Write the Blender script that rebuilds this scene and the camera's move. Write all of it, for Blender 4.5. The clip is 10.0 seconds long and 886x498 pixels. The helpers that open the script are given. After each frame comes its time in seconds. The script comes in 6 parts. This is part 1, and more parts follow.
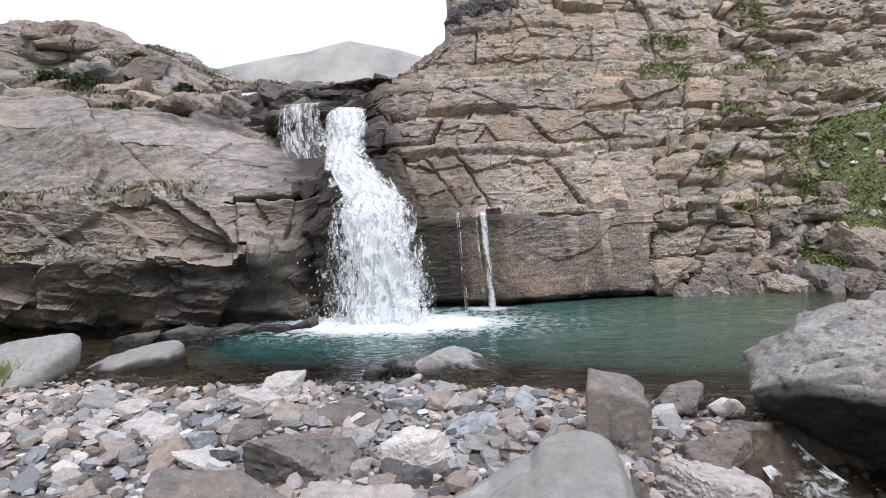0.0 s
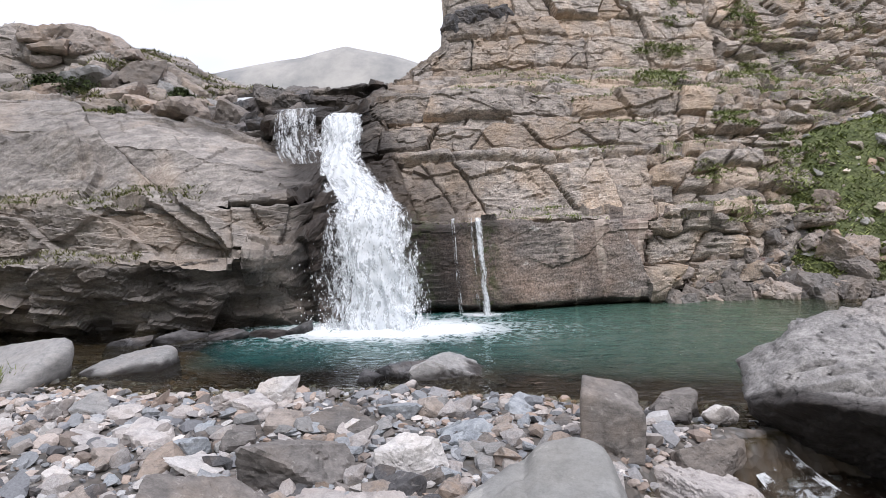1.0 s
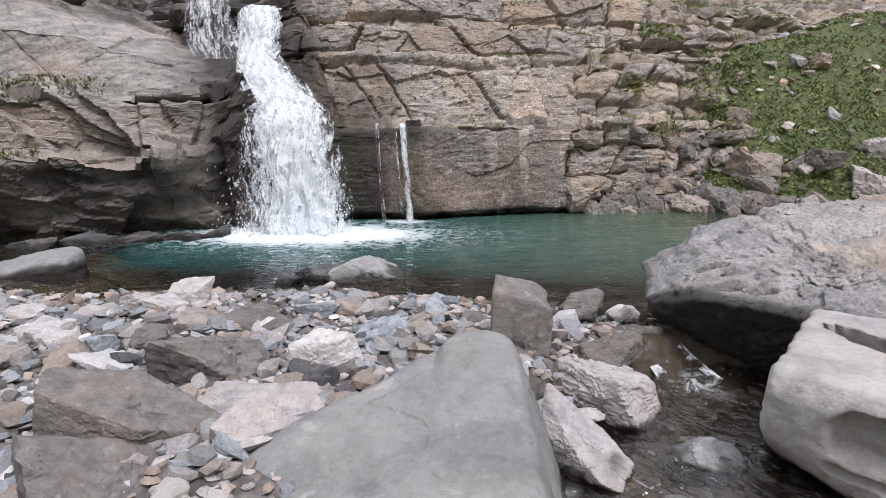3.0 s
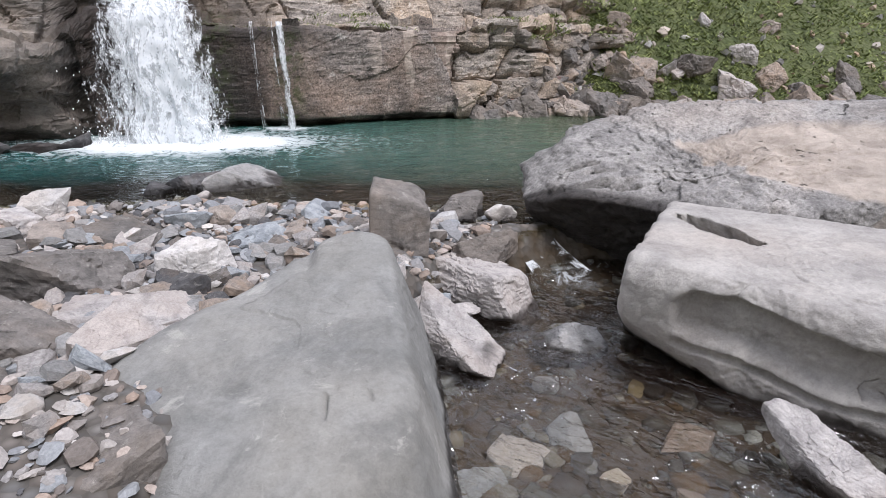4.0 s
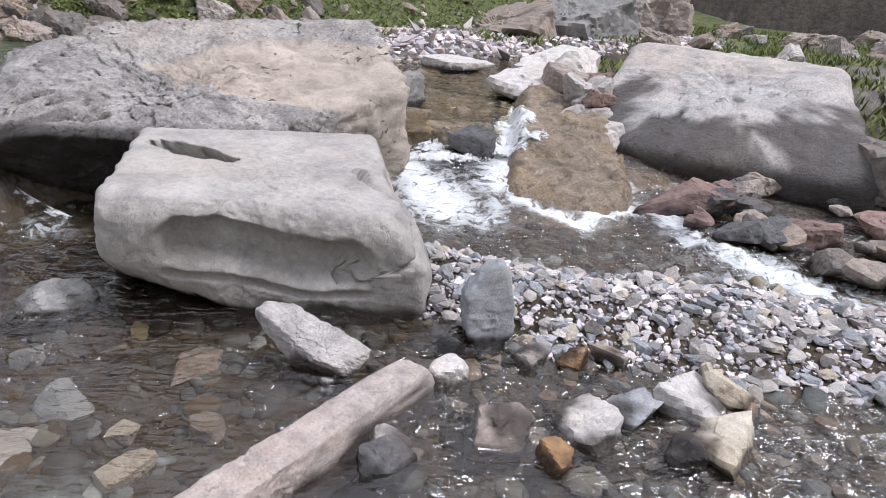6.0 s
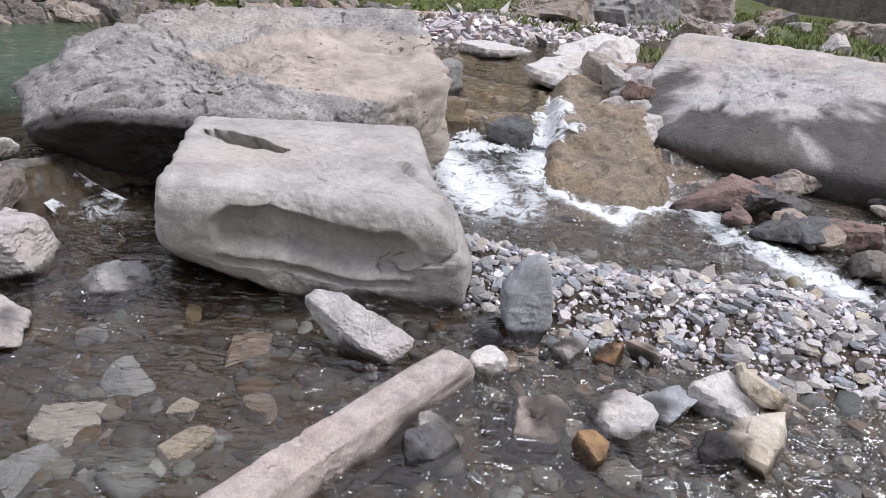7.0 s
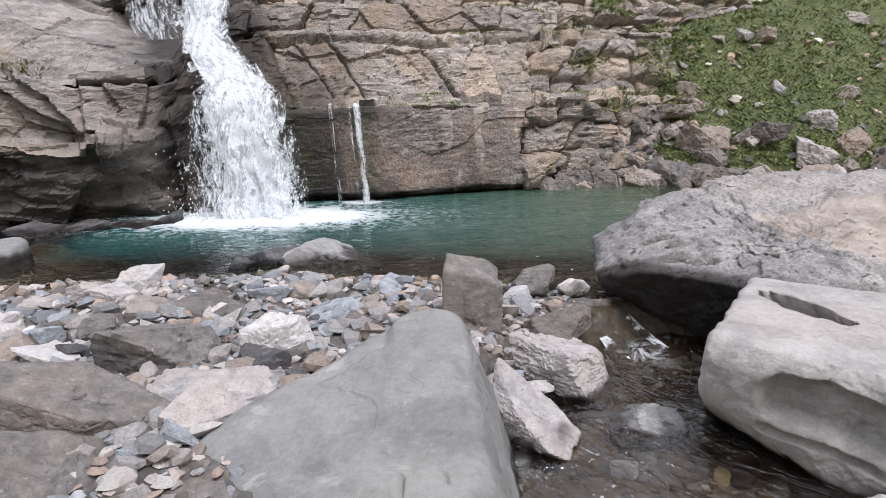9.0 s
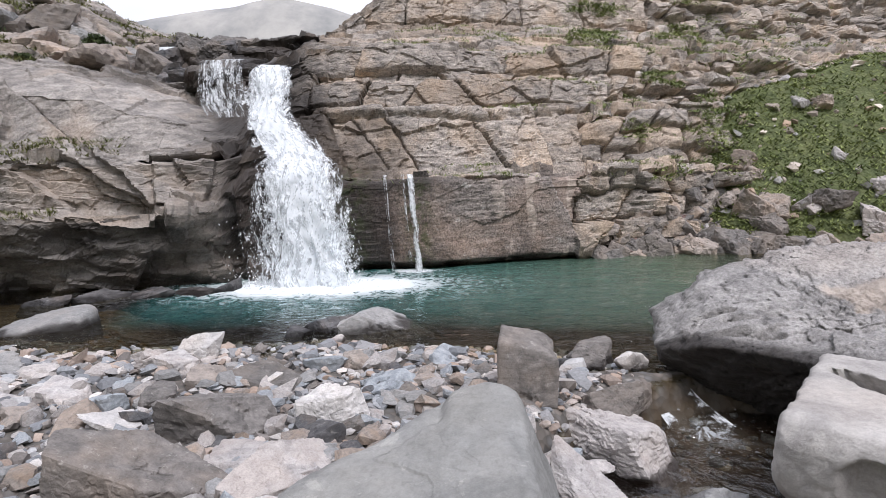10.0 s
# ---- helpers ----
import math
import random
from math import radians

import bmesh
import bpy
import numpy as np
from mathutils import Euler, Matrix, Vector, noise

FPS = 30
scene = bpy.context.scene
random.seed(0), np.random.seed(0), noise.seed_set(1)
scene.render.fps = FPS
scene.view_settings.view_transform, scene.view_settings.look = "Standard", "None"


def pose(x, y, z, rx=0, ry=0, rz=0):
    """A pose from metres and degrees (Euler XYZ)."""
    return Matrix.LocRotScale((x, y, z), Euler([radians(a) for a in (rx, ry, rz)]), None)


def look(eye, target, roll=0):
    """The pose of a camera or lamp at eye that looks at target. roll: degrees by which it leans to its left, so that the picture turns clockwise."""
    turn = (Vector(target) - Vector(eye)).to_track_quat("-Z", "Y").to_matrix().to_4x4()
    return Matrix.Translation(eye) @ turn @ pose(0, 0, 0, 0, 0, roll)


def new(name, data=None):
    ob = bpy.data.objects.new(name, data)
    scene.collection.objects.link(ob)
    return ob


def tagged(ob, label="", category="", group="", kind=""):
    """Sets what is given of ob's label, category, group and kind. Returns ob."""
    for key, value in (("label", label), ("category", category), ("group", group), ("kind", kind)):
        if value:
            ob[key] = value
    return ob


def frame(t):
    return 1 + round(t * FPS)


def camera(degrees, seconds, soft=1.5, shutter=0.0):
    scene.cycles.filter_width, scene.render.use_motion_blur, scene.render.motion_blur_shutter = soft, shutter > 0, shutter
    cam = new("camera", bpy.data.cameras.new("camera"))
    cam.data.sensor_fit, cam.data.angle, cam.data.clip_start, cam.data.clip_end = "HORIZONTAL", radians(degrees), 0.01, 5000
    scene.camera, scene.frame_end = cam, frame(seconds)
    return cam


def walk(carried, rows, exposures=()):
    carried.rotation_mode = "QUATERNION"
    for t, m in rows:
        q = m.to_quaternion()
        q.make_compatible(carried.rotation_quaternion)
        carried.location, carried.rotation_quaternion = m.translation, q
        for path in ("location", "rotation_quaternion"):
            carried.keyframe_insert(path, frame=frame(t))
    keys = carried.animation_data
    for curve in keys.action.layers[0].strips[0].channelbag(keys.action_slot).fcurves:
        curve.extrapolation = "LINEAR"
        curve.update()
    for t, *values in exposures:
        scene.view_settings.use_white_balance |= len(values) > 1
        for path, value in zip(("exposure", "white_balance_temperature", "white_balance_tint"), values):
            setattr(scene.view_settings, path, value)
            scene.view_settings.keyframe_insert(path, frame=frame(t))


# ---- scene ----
cam = camera(69.4, 10.0, soft=0.6)
PATH = [
    (0, (0.982, -0.916, 1.827), (0.693, 1.058, 1.685), -2.4),
    (0.5, (0.98, -0.915, 1.825), (0.695, 1.061, 1.693), -2.4),
    (1, (0.983, -0.916, 1.83), (0.71, 1.061, 1.705), -2.1),
    (1.5, (0.971, -0.929, 1.824), (0.704, 1.049, 1.707), -1.8),
    (2, (0.98, -0.926, 1.819), (0.705, 1.049, 1.674), -1.8),
    (2.5, (1.004, -0.907, 1.783), (0.784, 1.066, 1.537), -1.6),
    (2.7, (1.025, -0.914, 1.766), (0.873, 1.057, 1.462), -1.0),
    (3.8, (1.138, -0.879, 1.661), (1.332, 1.012, 1.04), 0.6),
    (4, (1.187, -0.904, 1.661), (1.454, 0.963, 0.996), 0.7),
    (4.1, (1.231, -0.95, 1.644), (1.544, 0.896, 0.943), 1.1),
    (4.5, (1.268, -0.895, 1.629), (1.789, 0.868, 0.842), 2.5),
    (5, (1.367, -0.935, 1.635), (2.237, 0.695, 0.87), 3.3),
    (5.5, (1.458, -0.966, 1.623), (2.713, 0.387, 0.851), 4.5),
    (5.7, (1.476, -0.978, 1.596), (2.842, 0.266, 0.832), 4.9),
    (6.8, (1.392, -0.973, 1.698), (2.857, 0.089, 0.847), 6.1),
    (7, (1.351, -0.957, 1.707), (2.710, 0.236, 0.853), 5.8),
    (7.5, (1.297, -0.914, 1.702), (2.308, 0.599, 0.873), 4.2),
    (8, (1.228, -0.903, 1.719), (1.864, 0.829, 0.948), 2.2),
    (8.5, (1.151, -0.915, 1.729), (1.460, 0.959, 1.104), -0.4),
    (9, (1.153, -0.941, 1.744), (1.214, 1.003, 1.279), -1.1),
    (9.5, (1.13, -0.967, 1.772), (1.055, 1.004, 1.442), -1.4),
    (10, (1.12, -0.949, 1.783), (1.03, 1.032, 1.526), -1.7),
]
walk(cam, [(t, look(eye, target, roll)) for t, eye, target, roll in PATH], exposures=[(t, e, 6350, 15) for t, e in ((0.0, 0.28), (2.7, 0.26), (4.0, 0.30), (5.0, 0.46), (5.7, 0.40), (6.8, 0.27), (7.0, 0.28), (7.5, 0.36), (8.0, 0.42), (9.0, 0.32), (10.0, 0.30))])

# ---- light ----
SUN_ELEV, SUN_AZ = 58.0, 150.0
world = bpy.data.worlds.new("overcast_sky")
scene.world = world
world.use_nodes = True
wn, wl = world.node_tree.nodes, world.node_tree.links
wn.clear()
sky = wn.new("ShaderNodeTexSky")
sky.sky_type, sky.sun_disc = "NISHITA", False
sky.sun_elevation, sky.sun_rotation = radians(SUN_ELEV), radians(SUN_AZ)
wtc = wn.new("ShaderNodeTexCoord")
wmap = wn.new("ShaderNodeMapping")
wmap.inputs["Scale"].default_value = (1.0, 1.0, 2.5)
wno = wn.new("ShaderNodeTexNoise")
wno.inputs["Scale"].default_value, wno.inputs["Detail"].default_value = 1.6, 5.0
wra = wn.new("ShaderNodeValToRGB")
wra.color_ramp.elements[0].position, wra.color_ramp.elements[0].color = 0.25, (0.55, 0.55, 0.55, 1)
wra.color_ramp.elements[1].position, wra.color_ramp.elements[1].color = 0.6, (1, 1, 1, 1)
wsc = wn.new("ShaderNodeMix")
wsc.data_type, wsc.blend_type = "RGBA", "MULTIPLY"
wsc.inputs["Factor"].default_value = 1.0
wsc.inputs["B"].default_value = (0.10, 0.10, 0.10, 1)
wmx = wn.new("ShaderNodeMix")
wmx.data_type = "RGBA"
wmx.inputs["B"].default_value = (0.95, 0.99, 1.08, 1)
wbg = wn.new("ShaderNodeBackground")
wbg.inputs["Strength"].default_value = 0.93
wou = wn.new("ShaderNodeOutputWorld")
wl.new(wtc.outputs["Generated"], wmap.inputs["Vector"])
wl.new(wmap.outputs["Vector"], wno.inputs["Vector"])
wl.new(wno.outputs["Fac"], wra.inputs["Fac"])
wl.new(sky.outputs["Color"], wsc.inputs["A"])
wl.new(wra.outputs["Color"], wmx.inputs["Factor"])
wl.new(wsc.outputs["Result"], wmx.inputs["A"])
wl.new(wmx.outputs["Result"], wbg.inputs["Color"])
wl.new(wbg.outputs["Background"], wou.inputs["Surface"])

sun = new("sun", bpy.data.lights.new("sun", "SUN"))
sun.data.energy, sun.data.angle, sun.data.color = 2.3, radians(22), (1.0, 0.99, 0.98)
sun.matrix_world = pose(0, 0, 30, 90 - SUN_ELEV, 0, 180 - SUN_AZ)


# ---- materials ----
class Nodes:
    """A short way to write node materials."""

    def __init__(self, name):
        self.mat = bpy.data.materials.new(name)
        self.mat.use_nodes = True
        self.t = self.mat.node_tree
        self.t.nodes.clear()
        self.out = self.t.nodes.new("ShaderNodeOutputMaterial")

    def n(self, kind, ins=None, **attrs):
        node = self.t.nodes.new("ShaderNode" + kind)
        for k, v in attrs.items():
            if k == "op":
                node.operation = v
            elif k == "blend":
                node.data_type, node.blend_type = "RGBA", v
            elif k == "attr":
                node.attribute_name = v
            elif k == "feature":
                node.feature = v
        for k, v in (ins or {}).items():
            if hasattr(v, "is_output"):
                self.t.links.new(v, node.inputs[k])
            else:
                node.inputs[k].default_value = v
        return node

    def mix(self, fac, a, b, blend="MIX"):
        return self.n("Mix", {"Factor": fac, "A": a, "B": b}, blend=blend).outputs["Result"]

    def ramp(self, fac, stops):
        node = self.n("ValToRGB", {"Fac": fac})
        els = node.color_ramp.elements
        while len(els) < len(stops):
            els.new(0.5)
        for e, (p, c) in zip(els, stops):
            e.position, e.color = p, (c, c, c, 1) if isinstance(c, (int, float)) else (*c, 1)
        return node.outputs["Color"]

    def math(self, op, a, b=0.0):
        return self.n("Math", {0: a, 1: b}, op=op).outputs["Value"]

    def noise(self, vec, scale, detail=4.0, rough=0.55, dist=0.0):
        return self.n("TexNoise", {"Vector": vec, "Scale": scale, "Detail": detail, "Roughness": rough, "Distortion": dist}).outputs["Fac"]

    def coords(self, scale=(1, 1, 1), vary=True):
        tc = self.n("TexCoord").outputs["Object"]
        if vary:
            rnd = self.n("ObjectInfo").outputs["Random"]
            off = self.math("MULTIPLY", rnd, 37.0)
            cmb = self.n("CombineXYZ", {0: off, 1: off, 2: off}).outputs["Vector"]
            tc = self.n("VectorMath", {0: tc, 1: cmb}, op="ADD").outputs["Vector"]
        return self.n("Mapping", {"Vector": tc, "Scale": scale}).outputs["Vector"]


def rock_material(name, a, b, stain, size=1.0, stain_amount=0.45, lichen=0.3, rough=0.85, bump=0.5, wet=False, band=2.5, vary=0.25, each="object", speck=1.0, pits=0.0):
    """Layered, weathered stone: two tones, bands, rusty stains, pale lichen, pits with shade painted in, and a dark wet
    look, also used as painted shade, where the mesh says so.
    """
    m = Nodes(name)
    v = m.coords((1 / size,) * 3)
    vb = m.coords((1 / size, 1 / size, band / size))
    big = m.noise(v, 0.9, 5, 0.6)
    mid = m.noise(vb, 4.5, 8, 0.62, 0.4)
    fine = m.noise(v, 38, 6, 0.7)
    col = m.mix(m.ramp(mid, [(0.32, 0.0), (0.66, 1.0)]), (*a, 1), (*b, 1))
    col = m.mix(m.math("MULTIPLY", m.ramp(big, [(0.48, 0.0), (0.66, 1.0)]), stain_amount), col, (*stain, 1))
    streak = m.noise(m.coords((2.0 / size, 2.0 / size, 1.0 / size)), 1.7, 7, 0.7, 0.8)
    col = m.mix(m.math("MULTIPLY", m.ramp(streak, [(0.52, 0.0), (0.68, 1.0)]), 0.35), col, (a[0] * 0.45, a[1] * 0.45, a[2] * 0.47, 1))
    spots = m.ramp(m.noise(v, 7.5, 5, 0.7, 0.6), [(0.60, 0.0), (0.67, 1.0)])
    col = m.mix(m.math("MULTIPLY", spots, lichen), col, (0.55, 0.53, 0.49, 1))
    col = m.mix(1.0, col, m.ramp(fine, [(0.33, 1 - 0.5 * speck), (0.5, 0.98), (0.67, 1 + 0.28 * speck)]), "MULTIPLY")
    grain = m.noise(v, 130, 3, 0.7)
    col = m.mix(1.0, col, m.ramp(grain, [(0.36, 1 - 0.22 * speck), (0.64, 1 + 0.16 * speck)]), "MULTIPLY")
    hue = m.math("FRACT", m.math("MULTIPLY", m.n("ObjectInfo").outputs["Random"], 13.7))
    col = m.mix(m.math("MULTIPLY", m.ramp(hue, [(0.6, 0.0), (1.0, 0.7)]), m.math("MULTIPLY", stain_amount, m.ramp(mid, [(0.3, 0.3), (0.6, 1.0)]))), col, (*stain, 1))
    rnd = m.n("ObjectInfo").outputs["Random"] if each == "object" else m.n("NewGeometry").outputs["Random Per Island"]
    col = m.mix(1.0, col, m.ramp(rnd, [(0.0, 1.0 - vary), (1.0, 1.0 + vary)]), "MULTIPLY")
    rgh = m.math("ADD", m.math("MULTIPLY", mid, 0.15), rough - 0.1)
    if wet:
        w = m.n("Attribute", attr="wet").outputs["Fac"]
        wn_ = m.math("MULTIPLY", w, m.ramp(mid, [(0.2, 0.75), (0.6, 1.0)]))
        # multiplier kept very dark so the masked overhang looks shaded, not only wet
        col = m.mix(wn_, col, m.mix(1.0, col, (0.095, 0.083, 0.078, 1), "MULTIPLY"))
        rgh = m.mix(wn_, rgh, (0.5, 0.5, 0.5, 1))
        pat = m.n("Attribute", attr="patch").outputs["Fac"]
        col = m.mix(m.math("MULTIPLY", m.ramp(m.math("ADD", pat, m.math("MULTIPLY", m.math("SUBTRACT", mid, 0.5), 0.5)), [(0.35, 0.0), (0.65, 1.0)]), 0.75), col, m.mix(m.ramp(mid, [(0.3, 0.0), (0.7, 1.0)]), (0.33, 0.275, 0.23, 1), (0.62, 0.525, 0.45, 1)))
        moss = m.n("Attribute", attr="moss").outputs["Fac"]
        col = m.mix(m.math("MULTIPLY", moss, m.ramp(m.noise(v, 9, 6, 0.7), [(0.45, 0.0), (0.6, 0.9)])), col, (0.045, 0.06, 0.015, 1))
    hole = m.math("MULTIPLY", m.ramp(m.noise(vb, 10, 5, 0.6, 1.5), [(0.62, 0.0), (0.68, 1.0)]), m.math("MULTIPLY", m.ramp(m.noise(v, 2.1, 4), [(0.42, 0.0), (0.58, 1.0)]), pits))
    # inner shade of the pits put into the colour, on top of the bump
    col = m.mix(m.math("MULTIPLY", hole, 0.6), col, (0.05, 0.045, 0.04, 1))
    h0 = m.math("SUBTRACT", m.math("MULTIPLY", mid, 0.6), m.math("MULTIPLY", hole, 0.9))
    h = m.math("ADD", m.math("ADD", h0, m.math("MULTIPLY", fine, 0.4)), m.math("MULTIPLY", grain, 0.08))
    bp = m.n("Bump", {"Strength": bump, "Distance": 0.03 * size, "Height": h}).outputs["Normal"]
    bs = m.n("BsdfPrincipled", {"Base Color": col, "Roughness": rgh, "Normal": bp, "Specular IOR Level": 0.35})
    m.t.links.new(bs.outputs[0], m.out.inputs[0])
    return m.mat


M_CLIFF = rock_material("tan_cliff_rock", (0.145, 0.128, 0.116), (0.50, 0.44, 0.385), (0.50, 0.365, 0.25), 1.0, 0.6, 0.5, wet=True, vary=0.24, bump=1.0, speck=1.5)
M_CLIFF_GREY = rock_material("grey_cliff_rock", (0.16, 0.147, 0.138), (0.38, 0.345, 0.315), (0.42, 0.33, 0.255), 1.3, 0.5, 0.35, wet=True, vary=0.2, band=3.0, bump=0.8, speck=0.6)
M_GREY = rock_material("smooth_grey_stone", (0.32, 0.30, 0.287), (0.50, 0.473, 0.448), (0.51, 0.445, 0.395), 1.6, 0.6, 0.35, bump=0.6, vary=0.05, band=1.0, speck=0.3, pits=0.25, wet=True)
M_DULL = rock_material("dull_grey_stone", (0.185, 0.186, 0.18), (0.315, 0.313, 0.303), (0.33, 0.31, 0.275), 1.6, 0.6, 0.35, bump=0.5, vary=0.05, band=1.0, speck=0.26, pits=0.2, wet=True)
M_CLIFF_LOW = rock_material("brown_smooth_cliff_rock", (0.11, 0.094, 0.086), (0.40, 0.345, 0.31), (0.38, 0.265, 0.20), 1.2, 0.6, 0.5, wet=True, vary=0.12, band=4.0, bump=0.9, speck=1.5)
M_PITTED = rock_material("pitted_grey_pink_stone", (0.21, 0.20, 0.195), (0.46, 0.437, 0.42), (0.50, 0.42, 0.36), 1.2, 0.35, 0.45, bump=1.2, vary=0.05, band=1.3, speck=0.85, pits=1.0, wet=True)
TONES = {
    "white": ((0.46, 0.44, 0.43), (0.68, 0.65, 0.63), (0.57, 0.49, 0.42)),
    "pale": ((0.29, 0.27, 0.265), (0.54, 0.51, 0.495), (0.50, 0.42, 0.37)),
    "tan": ((0.21, 0.185, 0.168), (0.40, 0.345, 0.305), (0.40, 0.285, 0.20)),
    "brown": ((0.10, 0.093, 0.088), (0.23, 0.212, 0.20), (0.26, 0.21, 0.17)),
    "grey": ((0.21, 0.21, 0.21), (0.35, 0.345, 0.34), (0.36, 0.325, 0.30)),
    "blue": ((0.23, 0.25, 0.272), (0.42, 0.445, 0.47), (0.36, 0.34, 0.335)),
    "dark": ((0.06, 0.06, 0.065), (0.14, 0.14, 0.145), (0.18, 0.145, 0.125)),
    "pink": ((0.27, 0.235, 0.222), (0.50, 0.44, 0.415), (0.50, 0.40, 0.34)),
    "red": ((0.11, 0.075, 0.068), (0.27, 0.19, 0.175), (0.33, 0.22, 0.18)),
    "orange": ((0.28, 0.17, 0.09), (0.44, 0.29, 0.15), (0.33, 0.17, 0.08)),
    "cream": ((0.50, 0.45, 0.37), (0.70, 0.64, 0.55), (0.52, 0.39, 0.25)),
}
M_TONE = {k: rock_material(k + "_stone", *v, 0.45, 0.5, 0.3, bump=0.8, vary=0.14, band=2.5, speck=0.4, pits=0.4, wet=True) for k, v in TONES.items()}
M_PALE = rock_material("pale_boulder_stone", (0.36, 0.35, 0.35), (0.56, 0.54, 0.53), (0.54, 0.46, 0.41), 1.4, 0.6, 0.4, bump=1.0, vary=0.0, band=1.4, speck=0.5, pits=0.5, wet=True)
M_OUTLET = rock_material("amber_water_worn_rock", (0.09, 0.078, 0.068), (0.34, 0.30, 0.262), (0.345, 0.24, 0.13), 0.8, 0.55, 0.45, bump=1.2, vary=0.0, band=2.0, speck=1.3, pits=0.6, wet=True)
WORDS = {"pink": "pinkish", "red": "dark reddish", "white": "whitish", "pale": "pale grey-pink", "tan": "tan brown", "brown": "dark brown", "grey": "mid grey", "blue": "blue-grey", "dark": "blackish wet", "orange": "rusty orange", "cream": "cream yellow"}


MIXED = [(0.0, (0.10, 0.10, 0.105)), (0.14, (0.25, 0.265, 0.285)), (0.3, (0.44, 0.41, 0.385)), (0.42, (0.17, 0.155, 0.145)), (0.54, (0.40, 0.31, 0.25)), (0.68, (0.56, 0.515, 0.485)), (0.8, (0.22, 0.235, 0.25)), (0.9, (0.36, 0.38, 0.40)), (1.0, (0.74, 0.70, 0.66))]
SUNKEN = [(0.0, (0.02, 0.016, 0.012)), (0.25, (0.08, 0.055, 0.03)), (0.45, (0.11, 0.115, 0.115)), (0.6, (0.16, 0.10, 0.04)), (0.75, (0.045, 0.04, 0.035)), (0.9, (0.26, 0.28, 0.29)), (1.0, (0.28, 0.23, 0.13))]

LIGHT = [(0.0, (0.13, 0.13, 0.14)), (0.2, (0.50, 0.48, 0.49)), (0.38, (0.28, 0.29, 0.32)), (0.55, (0.66, 0.62, 0.62)), (0.7, (0.46, 0.40, 0.37)), (0.85, (0.74, 0.71, 0.70)), (1.0, (0.82, 0.79, 0.78))]


def pebble_material(name, tint, tones=MIXED, drift=0.0):
    m = Nodes(name)
    rnd = m.n("NewGeometry").outputs["Random Per Island"]
    v = m.coords((1, 1, 1), False)
    col = m.ramp(rnd, tones)
    if drift:
        col = m.mix(m.math("MULTIPLY", m.ramp(m.noise(v, 1.1, 4, 0.6, 0.6), [(0.52, 0.0), (0.62, 1.0)]), drift), col, m.mix(rnd, (0.16, 0.18, 0.185, 1), (0.55, 0.62, 0.66, 1)))
    col = m.mix(1.0, col, m.ramp(m.noise(v, 60, 5, 0.7), [(0.25, 0.65), (0.7, 1.15)]), "MULTIPLY")
    col = m.mix(1.0, col, (*tint, 1), "MULTIPLY")
    bp = m.n("Bump", {"Strength": 0.3, "Distance": 0.01, "Height": m.noise(v, 45, 6)}).outputs["Normal"]
    bs = m.n("BsdfPrincipled", {"Base Color": col, "Roughness": 0.75, "Normal": bp, "Specular IOR Level": 0.35})
    m.t.links.new(bs.outputs[0], m.out.inputs[0])
    return m.mat


M_PEBBLE = pebble_material("mixed_pebbles", (0.96, 0.94, 0.935))
M_BEDSTONE = pebble_material("algae_brown_pebbles", (0.68, 0.65, 0.61), SUNKEN, 0.8)
M_FLAT = pebble_material("pinkish_white_gravel", (1.12, 1.05, 1.06), LIGHT)
M_SCREE = pebble_material("tan_scree", (1.15, 1.05, 0.95))
M_BAR = pebble_material("pale_bluish_pebbles", (1.08, 1.07, 1.11), LIGHT)
M_WETPEB = pebble_material("wet_cobbles", (0.52, 0.48, 0.43))


def ground_material():
    """Gravel and silt, browner and darker where the mesh is under water."""
    m = Nodes("gravel_bed")
    v = m.coords((1, 1, 1), False)
    vor = m.n("TexVoronoi", {"Vector": v, "Scale": 14.0, "Randomness": 1.0})
    cells = m.n("SeparateColor", {0: vor.outputs["Color"]}).outputs[0]
    col = m.ramp(cells, [(0.0, (0.08, 0.075, 0.07)), (0.35, (0.15, 0.145, 0.14)), (0.7, (0.18, 0.15, 0.13)), (1.0, (0.25, 0.235, 0.22))])
    col = m.mix(m.ramp(vor.outputs["Distance"], [(0.25, 0.0), (0.6, 0.75)]), col, (0.08, 0.07, 0.06, 1))
    brown = m.ramp(m.noise(v, 2.2, 6, 0.6, 0.5), [(0.32, (0.008, 0.006, 0.005)), (0.5, (0.055, 0.036, 0.018)), (0.7, (0.075, 0.066, 0.052))])
    bed = m.n("Attribute", attr="wet").outputs["Fac"]
    col = m.mix(m.math("MULTIPLY", bed, 0.97), col, brown)
    grass = m.n("Attribute", attr="moss").outputs["Fac"]
    col = m.mix(grass, col, m.ramp(m.noise(v, 3, 5), [(0.3, (0.06, 0.08, 0.024)), (0.7, (0.13, 0.145, 0.055))]))
    bp = m.n("Bump", {"Strength": 0.8, "Distance": 0.03, "Height": vor.outputs["Distance"]}).outputs["Normal"]
    bs = m.n("BsdfPrincipled", {"Base Color": col, "Roughness": 0.8, "Normal": bp})
    m.t.links.new(bs.outputs[0], m.out.inputs[0])
    return m.mat


